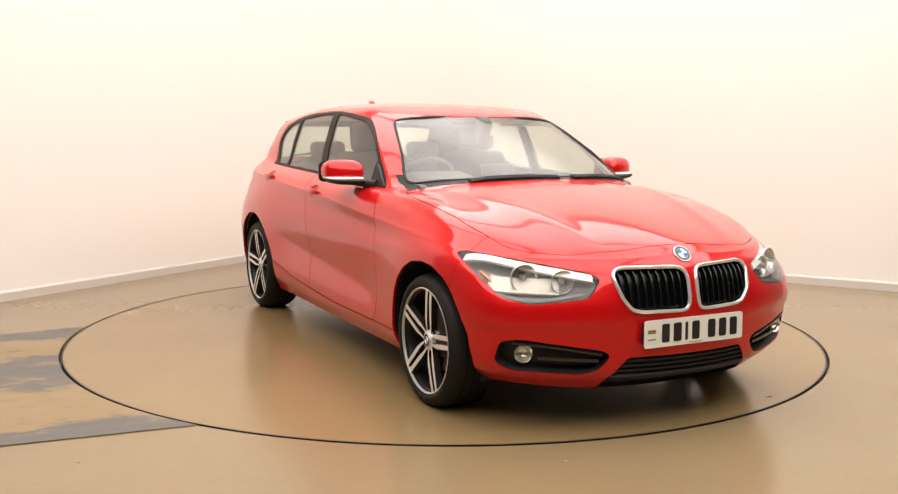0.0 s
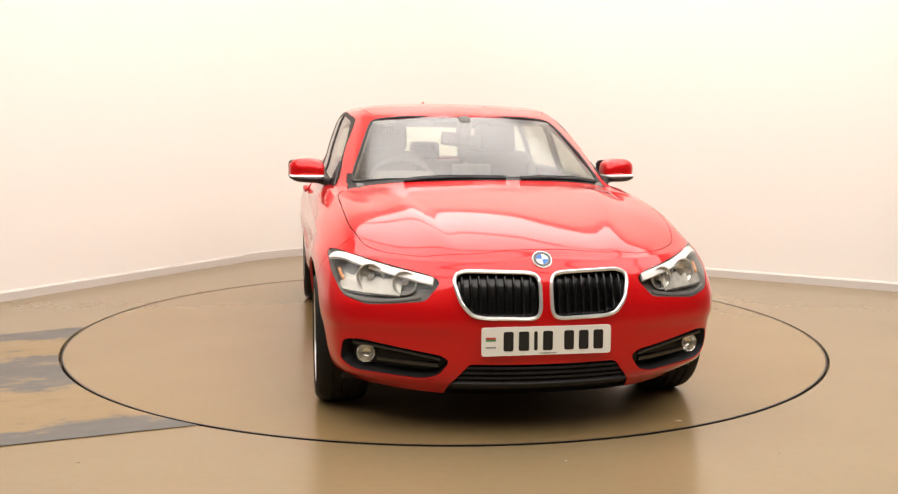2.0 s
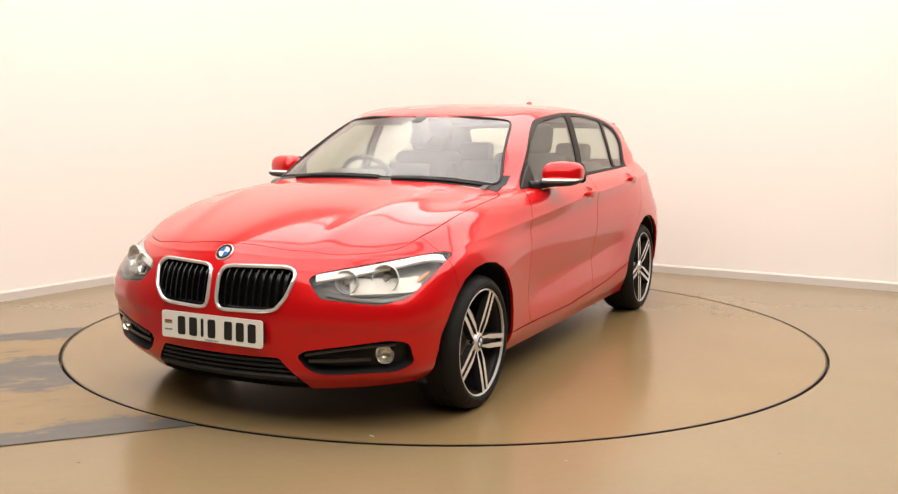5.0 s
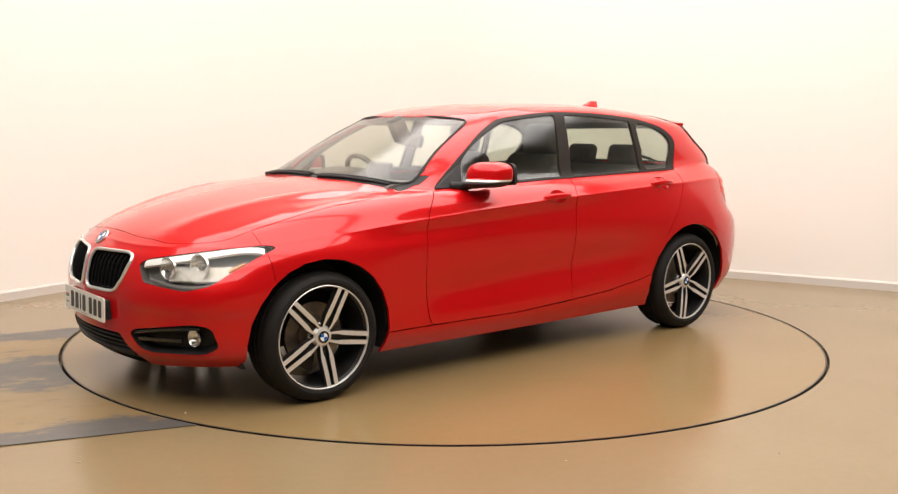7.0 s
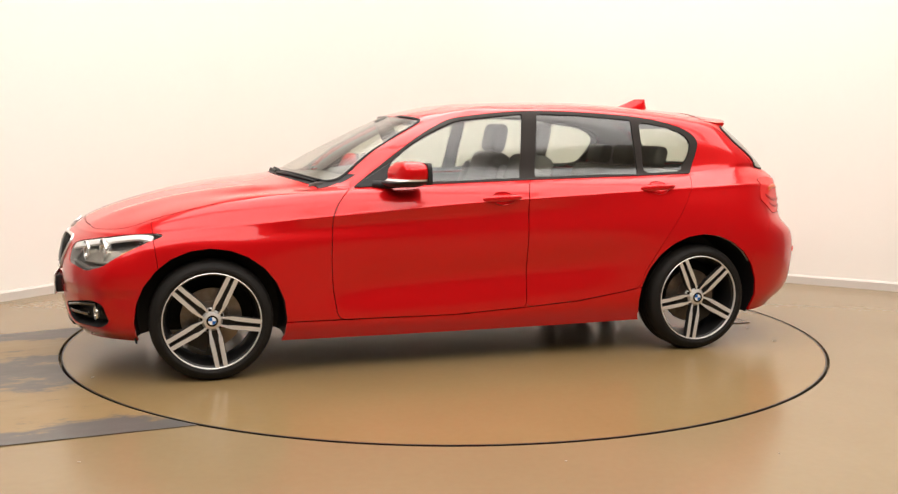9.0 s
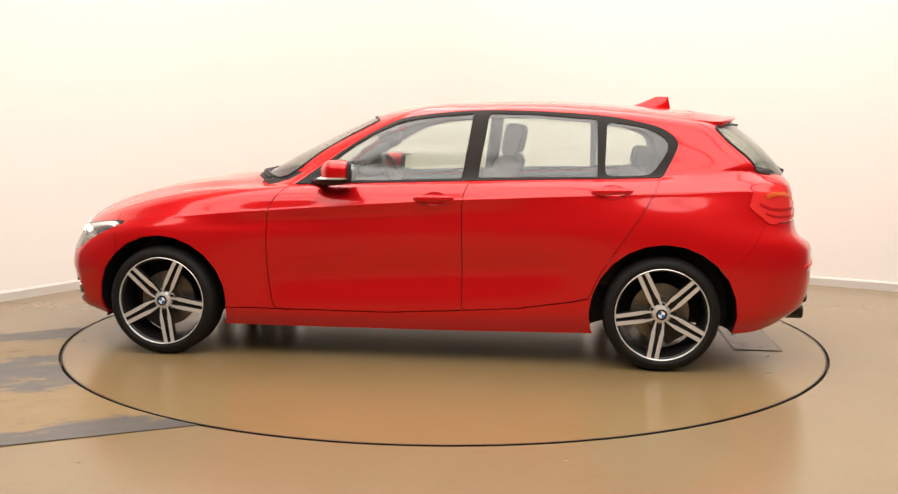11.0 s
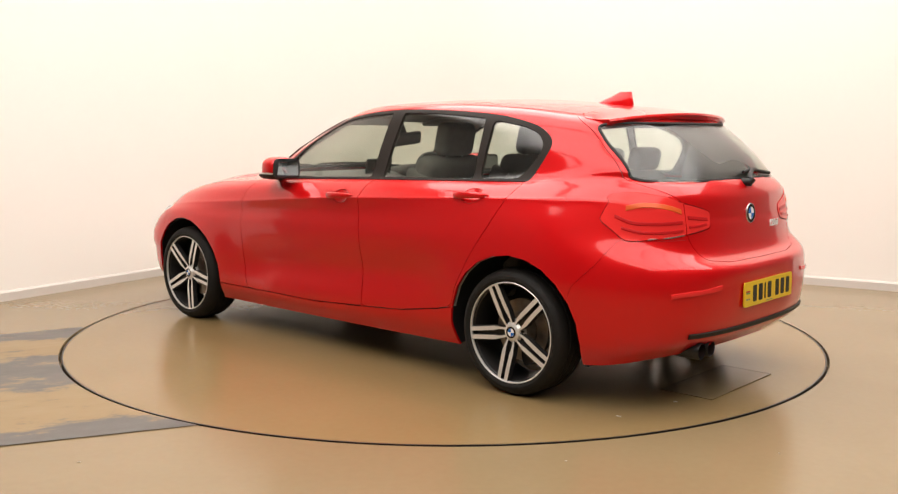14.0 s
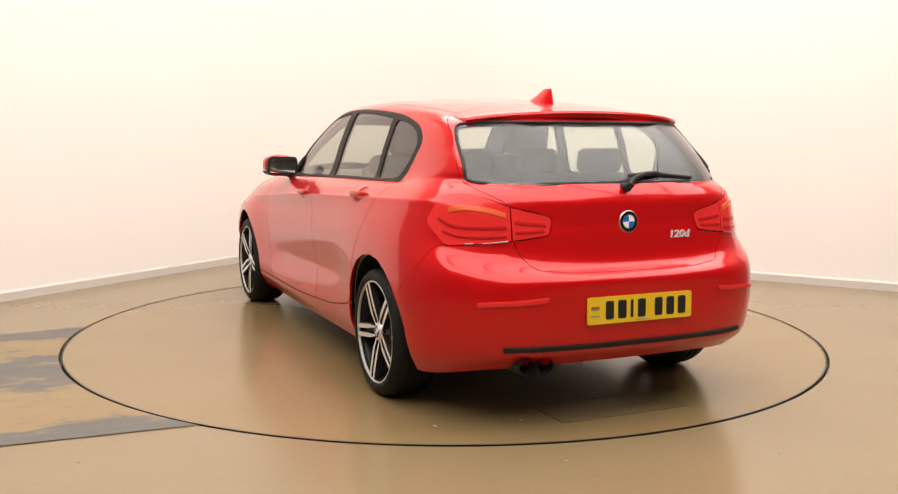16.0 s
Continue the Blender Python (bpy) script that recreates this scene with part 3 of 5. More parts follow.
def skin_grid(per_col=9, per_row=8):
    net = list(np.array(CURVES, float))
    # a tight edge along the shoulder line and along the bumper's lip
    net[7:7] = [net[6] + 0.22 * (net[7] - net[6])]
    net[6:6] = [net[6] + 0.2 * (net[5] - net[6])]
    net = np.array(net)
    cols = []
    chord = np.linalg.norm(np.diff(net, axis=1), axis=2)
    t = np.concatenate([[0], np.cumsum(chord[2:12].mean(axis=0))])
    s = np.concatenate([np.linspace(t[i], t[i + 1], per_col, endpoint=False) for i in range(len(t) - 1)] + [[t[-1]]])
    # mirrored knots at both ends keep the skin square to the middle plane
    rows = []
    for r in net:
        flip = np.array([1, -1, 1])
        tt = np.concatenate([[-t[1]], t, [2 * t[-1] - t[-2]]])
        vv = np.vstack([r[1] * flip, r, r[-2] * flip])
        rows.append(pchip(tt, vv, s))
    rows = np.array(rows)
    out = []
    for j in range(rows.shape[1]):
        c = rows[:, j]
        d = np.maximum(np.linalg.norm(np.diff(c, axis=0), axis=1), 0.01) ** 0.75
        tt = np.concatenate([[0], np.cumsum(d)])
        ss = np.concatenate([np.linspace(tt[i], tt[i + 1], per_row, endpoint=False) for i in range(len(tt) - 1)] + [[tt[-1]]])
        out.append(pchip(tt, c, ss))
    g = np.array(out).transpose(1, 0, 2)
    for _ in range(2):
        k = g.copy()
        k[1:-1, 1:-1] = 0.5 * g[1:-1, 1:-1] + 0.125 * (g[:-2, 1:-1] + g[2:, 1:-1] + g[1:-1, :-2] + g[1:-1, 2:])
        # ends: relax along the middle plane only
        for e in (0, -1):
            k[1:-1, e] = 0.6 * g[1:-1, e] + 0.2 * (g[:-2, e] + g[2:, e])
            k[1:-1, e, 1] = 0
        g = k
    g[:, 0, 1] = g[:, -1, 1] = 0
    g[-1, :, 1] = 0
    # a ledge across the front bumper's corners, over the fog lamps
    x, y, z = g[..., 0].copy(), g[..., 1].copy(), g[..., 2].copy()
    wgt = np.clip((x - 1.56) / .16, 0, 1) * np.clip((y - .28) / .16, 0, 1) * np.clip((.64 - z) / .10, 0, 1)
    push = .016 * wgt / (1 + np.exp(-(z - .445) / .008))
    g[..., 0] += push * np.clip(1.15 - y, 0, 1)
    g[..., 1] += push * np.clip(y - .2, 0, 1)
    # a shallow hollow along the doors, over the sill
    x, y, z = g[..., 0], g[..., 1], g[..., 2]
    run = np.clip((.80 - x) / .25, 0, 1) * np.clip((x + 1.02) / .25, 0, 1) * (y > .7)
    mid = .47 - .06 * x
    g[..., 1] -= .016 * run * np.exp(-((z - mid) / .085) ** 2)
    # two raised ridges run down the bonnet towards the grille
    x, y, z = g[..., 0], g[..., 1], g[..., 2]
    on = np.clip((x - .98) / .25, 0, 1) * np.clip((1.97 - x) / .25, 0, 1) * (z > .70)
    line = .54 - .20 * (x - .98)
    d = y - line
    g[..., 2] += on * (.008 * np.exp(-np.where(d > 0, (d / .075) ** 2, (d / .04) ** 2)))
    return g


# outlines of panels: plane, outline
BELT = [(.612, .938), (.146, .955), (-.297, .970), (-.80, .985), (-1.335, .998)]
DLO = [(.612, .938), (.302, 1.160), (.114, 1.268), (-.013, 1.308), (-.337, 1.341), (-.672, 1.340), (-1.05, 1.316), (-1.27, 1.276), (-1.37, 1.238), (-1.425, 1.185), (-1.412, 1.122), (-1.347, .999), (-.80, .985), (-.297, .970), (.146, .955)]
FRONT_WIN = [(.45, .966), (.395, 1.070), (.285, 1.158), (.108, 1.252), (-.025, 1.293), (-.352, 1.326), (-.300, .984), (.146, .967)]
REAR_WIN = [(-.437, 1.327), (-.672, 1.323), (-1.008, 1.297), (-1.012, .999), (-.80, .998), (-.387, .987)]
QUARTER_WIN = [(-1.060, 1.290), (-1.25, 1.258), (-1.34, 1.222), (-1.382, 1.175), (-1.365, 1.115), (-1.285, 1.010), (-1.050, 1.003)]
FRONT_DOOR = [(.634, .937), (.700, .870), (.732, .80), (.741, .60), (.734, .443), (.712, .300), (.690, .272), (.1, .268), (-.316, .290), (-.316, .60), (-.314, .883), (-.345, .972), (-.297, .9705), (.146, .9555)]
REAR_DOOR = [(-.316, .290), (-.609, .310), (-.878, .352), (-.985, .378), (-1.016, .476), (-1.114, .633), (-1.225, .791), (-1.298, .918), (-1.338, .9985), (-.80, .9855), (-.345, .972), (-.314, .883), (-.316, .60)]
SILL = [(1.2, .276), (.69, .272), (.1, .268), (-.316, .290), (-.609, .310), (-.878, .352), (-1.2, .42), (-1.2, .0), (1.2, .0)]
HOOD = [(1.962, -.3), (1.962, 0), (1.945, .25), (1.89, .47), (1.80, .60), (1.70, .685), (1.5, .735), (1.25, .750), (.98, .755), (.84, .740), (.765, .695), (.83, .60), (.885, .50), (.935, .30), (.955, 0), (.955, -.3)]
WINDSCREEN = [(-.3, 1.0), (.33, .992), (.54, .982), (.672, .962), (.625, 1.08), (.545, 1.245), (.515, 1.286), (.45, 1.298), (.33, 1.308), (-.3, 1.318)]
ROOF = [(.243, -.3), (.235, .25), (.195, .42), (.10, .505), (-.05, .545), (-.33, .565), (-.7, .568), (-1.15, .555), (-1.50, .525), (-1.56, .45), (-1.56, -.3)]
HEADLIGHT = [(.835, .722), (.80, .733), (.70, .716), (.44, .664), (.405, .640), (.47, .566), (.69, .543), (.785, .572), (.825, .65)]
KIDNEY = [(.022, .64), (.034, .672), (.07, .680), (.31, .683), (.345, .672), (.358, .645), (.335, .565), (.295, .516), (.25, .506), (.06, .503), (.032, .512), (.022, .545)]
FOG = [(.785, .392), (.72, .402), (.41, .352), (.374, .328), (.42, .266), (.48, .250), (.74, .266), (.795, .30)]
LOWER_GRILLE = [(-.3, .319), (.30, .317), (.375, .224), (.40, .10), (-.3, .10)]
TAIL_LAMP = [(.757, .948), (.735, .966), (.69, .974), (.60, .955), (.535, .925), (.378, .888), (.358, .872), (.378, .806), (.54, .786), (.66, .773), (.765, .760), (.80, .85)]
LAMP_SPLIT = [(.535, 1.2), (.535, .6), (.2, .6), (.2, 1.2)]
REAR_GLASS = [(-.3, 1.278), (.30, 1.274), (.52, 1.273), (.592, 1.262), (.612, 1.20), (.634, 1.10), (.646, 1.040), (.62, 1.018), (.35, 1.016), (-.3, 1.016)]
TAILGATE = [(-.3, 1.325), (.52, 1.325), (.602, 1.28), (.660, 1.06), (.65, 1.005), (.575, .955), (.535, .93), (.535, .80), (.512, .735), (.46, .672), (.30, .656), (-.3, .652)]
ARCH_F = [(1.335 + .365 * math.cos(a / 24 * 2 * math.pi), .297 + .362 * math.sin(a / 24 * 2 * math.pi)) for a in range(24)]
ARCH_R = [(-1.358 + .375 * math.cos(a / 24 * 2 * math.pi), .297 + .368 * math.sin(a / 24 * 2 * math.pi)) for a in range(24)]
BUMPER_F = [(1.60, .71), (1.585, .60), (1.55, .30), (1.55, 0.0), (2.4, 0.0), (2.4, .80), (1.61, .80)]
BUMPER_R = [(-1.62, .0), (-1.66, .45), (-1.70, .56), (-1.80, .66), (-1.865, .765), (-2.5, .765), (-2.5, .0)]

# smooth outlines where the real edge is a curve
DLO_S = rounded(smooth_loop(DLO[:12], 4, False) + DLO[12:], .012, 2)
OUT = {
    "DLO": ("xz", DLO_S, lambda c: c.y > .45 and c.x > -1.6),
    "FRONT_WIN": ("xz", rounded(smooth_loop(FRONT_WIN[1:6], 4, False) + FRONT_WIN[6:] + FRONT_WIN[:1], .012, 3), lambda c: c.y > .45 and c.x > -1.6),
    "REAR_WIN": ("xz", rounded(REAR_WIN, .015, 3), lambda c: c.y > .45 and c.x > -1.6),
    "QUARTER_WIN": ("xz", rounded(QUARTER_WIN, .04, 4), lambda c: c.y > .45 and c.x > -1.6),
    "FRONT_DOOR": ("xz", rounded(FRONT_DOOR, .03, 3), lambda c: c.y > .6),
    "REAR_DOOR": ("xz", rounded(REAR_DOOR, .03, 3), lambda c: c.y > .6),
    "BOWL_F": ("xz", [(-.170 + .060 * math.cos(a * math.pi / 10), .879 + .034 * math.sin(a * math.pi / 10)) for a in range(20)], lambda c: c.y > .6),
    "BOWL_R": ("xz", [(-1.090 + .060 * math.cos(a * math.pi / 10), .925 + .034 * math.sin(a * math.pi / 10)) for a in range(20)], lambda c: c.y > .6),
    "SILL": ("xz", SILL, lambda c: c.y > .6 and abs(c.x) < 1.25),
    "HOOD": ("xy", rounded(HOOD, .06, 4), lambda c: c.z > .68 and c.x > .6 and c.y < .8),
    "WINDSCREEN": ("yz", rounded(WINDSCREEN, .035, 4), lambda c: c.x > .1 and c.z > .93 and c.x < .96),
    "ROOF": ("xy", rounded(ROOF, .04, 4), lambda c: c.z > 1.25),
    "HEADLIGHT": ("yz", rounded(HEADLIGHT, .025, 4), lambda c: c.x > 1.45),
    "KIDNEY": ("yz", rounded(KIDNEY, .02, 3), lambda c: c.x > 1.7),
    "FOG": ("yz", rounded(FOG, .025, 4), lambda c: c.x > 1.5),
    "LOWER_GRILLE": ("yz", rounded(LOWER_GRILLE, .015, 3), lambda c: c.x > 1.7),
    "TAIL_LAMP": ("yz", rounded(TAIL_LAMP, .02, 4), lambda c: c.x < -1.65),
    "LAMP_SPLIT": ("yz", LAMP_SPLIT, lambda c: c.x < -1.9),
    "REAR_GLASS": ("yz", rounded(REAR_GLASS, .03, 4), lambda c: c.x < -1.5 and c.z > .98),
    "TAILGATE": ("yz", rounded(TAILGATE, .03, 4), lambda c: c.x < -1.5),
    "ARCH_F": ("xz", ARCH_F, lambda c: c.y > .5),
    "ARCH_R": ("xz", ARCH_R, lambda c: c.y > .5),
    "BUMPER_F": ("xz", BUMPER_F, lambda c: c.x > 1.4),
    "BUMPER_R": ("xz", BUMPER_R, lambda c: c.x < -1.5),
}
AX = {"xz": (0, 2), "yz": (1, 2), "xy": (0, 1)}


def inside(poly, u, v):
    res = False
    k = len(poly)
    for i in range(k):
        (x1, y1), (x2, y2) = poly[i], poly[i - 1]
        if (y1 > v) != (y2 > v) and u < (x2 - x1) * (v - y1) / (y2 - y1) + x1:
            res = not res
    return res


def cut_outline(bm, plane, poly, cond):
    a, b = AX[plane]
    us, vs = [p[0] for p in poly], [p[1] for p in poly]
    lo, hi = (min(us) - .05, min(vs) - .05), (max(us) + .05, max(vs) + .05)
    cand = []
    for f in bm.faces:
        c = f.calc_center_median()
        if lo[0] < c[a] < hi[0] and lo[1] < c[b] < hi[1] and cond(c):
            cand.append(f)
    k = len(poly)
    for i in range(k):
        p, q = poly[i], poly[(i + 1) % k]
        if (p[0] - q[0]) ** 2 + (p[1] - q[1]) ** 2 < 1e-8:
            continue
        l0, l1 = min(p[0], q[0]) - 1e-4, max(p[0], q[0]) + 1e-4
        m0, m1 = min(p[1], q[1]) - 1e-4, max(p[1], q[1]) + 1e-4
        cand = [f for f in cand if f.is_valid]
        hit = []
        for f in cand:
            cu, cv = [v.co[a] for v in f.verts], [v.co[b] for v in f.verts]
            if max(cu) >= l0 and min(cu) <= l1 and max(cv) >= m0 and min(cv) <= m1:
                hit.append(f)
        if not hit:
            continue
        co, no = Vector((0, 0, 0)), Vector((0, 0, 0))
        co[a], co[b] = p
        no[a], no[b] = -(q[1] - p[1]), q[0] - p[0]
        no.normalize()
        geom = hit + list({e for f in hit for e in f.edges}) + list({v for f in hit for v in f.verts})
        r = bmesh.ops.bisect_plane(bm, geom=geom, dist=2e-5, plane_co=co, plane_no=no)
        cand = list({*[f for f in cand if f.is_valid], *[g for g in r["geom"] if isinstance(g, bmesh.types.BMFace)]})


def region(c):
    """Which panel a place on the skin belongs to."""
    def has(key):
        plane, poly, cond = OUT[key]
        a, b = AX[plane]
        return cond(c) and inside(poly, c[a], c[b])

    if has("ARCH_F") or has("ARCH_R"):
        return None
    for key, name in (("FRONT_WIN", "front_side_window"), ("REAR_WIN", "rear_side_window"), ("QUARTER_WIN", "quarter_window"), ("DLO", "window_surround")):
        if has(key):
            return name
    if has("KIDNEY"):
        return "kidney"
    if has("HEADLIGHT"):
        return "headlight"
    if has("FOG"):
        return "fog_recess"
    if has("LOWER_GRILLE"):
        return "lower_grille"
    if has("TAIL_LAMP"):
        return "tail_lamp_inner" if has("LAMP_SPLIT") else "tail_lamp"
    if has("WINDSCREEN"):
        return "windscreen"
    if has("HOOD"):
        return "bonnet"
    if has("REAR_GLASS"):
        return "rear_window"
    if has("TAILGATE"):
        return "tailgate"
    if has("ROOF"):
        return "roof"
    if has("BOWL_F"):
        return "front_bowl"
    if has("BOWL_R"):
        return "rear_bowl"
    if has("FRONT_DOOR"):
        return "front_door"
    if has("REAR_DOOR"):
        return "rear_door"
    if has("SILL"):
        return "sill"
    if has("BUMPER_F"):
        return "front_bumper"
    if has("BUMPER_R"):
        return "rear_bumper"
    if .6 < c.x < 1.02 and c.z > .925 and c.y < .69:
        return "scuttle"
    if c.x > .62 and c.z < .945:
        return "front_wing"
    return "body_side"


def make_skin():
    """Cuts the skin along all outlines; gives the faces of each panel as lists of (place, normal)."""
    g = skin_grid()
    du, dv = np.gradient(g, axis=1), np.gradient(g, axis=0)
    nr = np.cross(du, dv)
    nr[:, 0, 1] = nr[:, -1, 1] = 0
    nr /= np.maximum(np.linalg.norm(nr, axis=2), 1e-12)[..., None]
    if nr[40, 55, 1] < 0:
        nr = -nr
    nr[-1, :] = nr[-2, :] * np.array([1, 0, 1])
    nr[-1] /= np.linalg.norm(nr[-1], axis=1)[:, None]
    bm = bmesh.new()
    lay = bm.verts.layers.float_vector.new("nrm")
    R, C = g.shape[:2]
    vs = [[bm.verts.new(g[i, j]) for j in range(C)] for i in range(R)]
    for i in range(R):
        for j in range(C):
            vs[i][j][lay] = nr[i, j]
    for i in range(R - 1):
        for j in range(C - 1):
            quad = (vs[i][j], vs[i][j + 1], vs[i + 1][j + 1], vs[i + 1][j])
            f = bm.faces.new(quad)
            f.normal_update()
            if f.normal.dot(Vector(nr[i, j])) < 0:
                f.normal_flip()
    for key, (plane, poly, cond) in OUT.items():
        cut_outline(bm, plane, poly, cond)
    bm.verts.index_update()
    regions = {}
    for f in bm.faces:
        name = region(f.calc_center_median())
        if name and f.calc_area() > 1e-10:
            regions.setdefault(name, []).append([(v.index, v.co.copy(), Vector(v[lay]).normalized()) for v in f.verts])
    tree = BVHTree.FromBMesh(bm)
    bm.free()
    return regions, tree


def panel(name, faces, material, parent, both=False, side=1, gap=.0016, depth=.012, sink=0.0, label="", fair=False, dish=None):
    """One panel of skin with a shut gap round it and edges folded inwards. both: joined with its mirror image across the middle plane."""
    co, nr, idx, polys = [], [], {}, []

    def vert(key, p, n, mir):
        on_mid = abs(p.y) < 1e-4
        k = (key, mir and not on_mid)
        if k not in idx:
            idx[k] = len(co)
            s = -1 if mir else 1
            co.append(Vector((p.x, 0 if on_mid and both else p.y * s, p.z)))
            nr.append(Vector((n.x, 0 if on_mid and both else n.y * s, n.z)).normalized())
        return idx[k]

    sides = (False, True) if both else ((side < 0),)
    for mir in sides:
        for f in faces:
            loop = [vert(k, p, n, mir) for k, p, n in f]
            polys.append(loop[::-1] if mir else loop)
    if fair:
        # one fair sheet of glass in place of the lofted skin
        P = np.array([tuple(p) for p in co])
        zm = P[:, 2].mean()
        yy, zz = P[:, 1] ** 2, P[:, 2] - zm
        A = np.stack([np.ones_like(zz), zz, zz ** 2, yy, yy * zz, yy ** 2], 1)
        k = np.linalg.lstsq(A, P[:, 0], rcond=None)[0]
        fit = A @ k
        dz = k[1] + 2 * k[2] * zz + k[4] * yy
        dy = 2 * P[:, 1] * (k[3] + k[4] * zz + 2 * k[5] * yy)
        sgn = 1 if nr[0].x > 0 else -1
        for q in range(len(co)):
            co[q].x = float(fit[q])
            nr[q] = (Vector((1, -dy[q], -dz[q])) * sgn).normalized()
    edges = {}
    for pi, loop in enumerate(polys):
        for i in range(len(loop)):
            e = (loop[i - 1], loop[i])
            edges.setdefault((min(e), max(e)), []).append((e, pi))
    border = [v[0] for v in edges.values() if len(v) == 1]
    pull = {}
    for (a, b), pi in border:
        d = co[b] - co[a]
        if d.length < 1e-7:
            continue
        n = nr[a] + nr[b]
        inn = n.cross(d).normalized()
        for v in (a, b):
            pull.setdefault(v, []).append(inn)
    for v, ds in pull.items():
        w = Vector((0, 0, 0))
        for d in ds:
            w += d
        if w.length > 1e-6:
            co[v] = co[v] + w.normalized() * gap
    if sink:
        co = [p - n * sink for p, n in zip(co, nr)]
    if dish:
        x0, z0, rx, rz, deep = dish
        for q, p in enumerate(co):
            r = min(1, ((p.x - x0) / rx) ** 2 + ((p.z - z0) / rz) ** 2)
            p -= nr[q] * (deep * (1 - r) ** .6)
            nr[q] = (nr[q] - Vector(((p.x - x0) / rx ** 2, 0, (p.z - z0) / rz ** 2)) * deep * .9).normalized()
    base = len(co)
    if depth:
        top, low = {}, {}
        for v in pull:
            top[v] = len(co)
            co.append(co[v].copy())
            nr.append(nr[v])
            low[v] = len(co)
            co.append(co[v] - nr[v] * depth)
            nr.append(nr[v])
        for (a, b), pi in border:
            if a in top and b in top:
                polys.append([top[b], top[a], low[a], low[b]])
    me = bpy.data.meshes.new(name)
    me.from_pydata([tuple(p) for p in co], [], polys)
    me.validate()
    me.materials.append(material)
    for p in me.polygons:
        p.use_smooth = True
    me.update()
    fn = [tuple(n) for n in nr[:base]]
    acc = [Vector((0, 0, 0)) for _ in range(len(co) - base)]
    for p in me.polygons:
        for v in p.vertices:
            if v >= base:
                acc[v - base] += p.normal
    fn += [tuple(a.normalized()) if a.length > 1e-9 else (0, 0, 1) for a in acc]
    me.normals_split_custom_set_from_vertices(fn)
    ob = new(name, me)
    ob.parent = parent
    if label:
        ob["label"] = label
    return ob


# ------------------------------------------------------------------ car parts
HUB_Z, TYRE_R = 0.299, 0.301


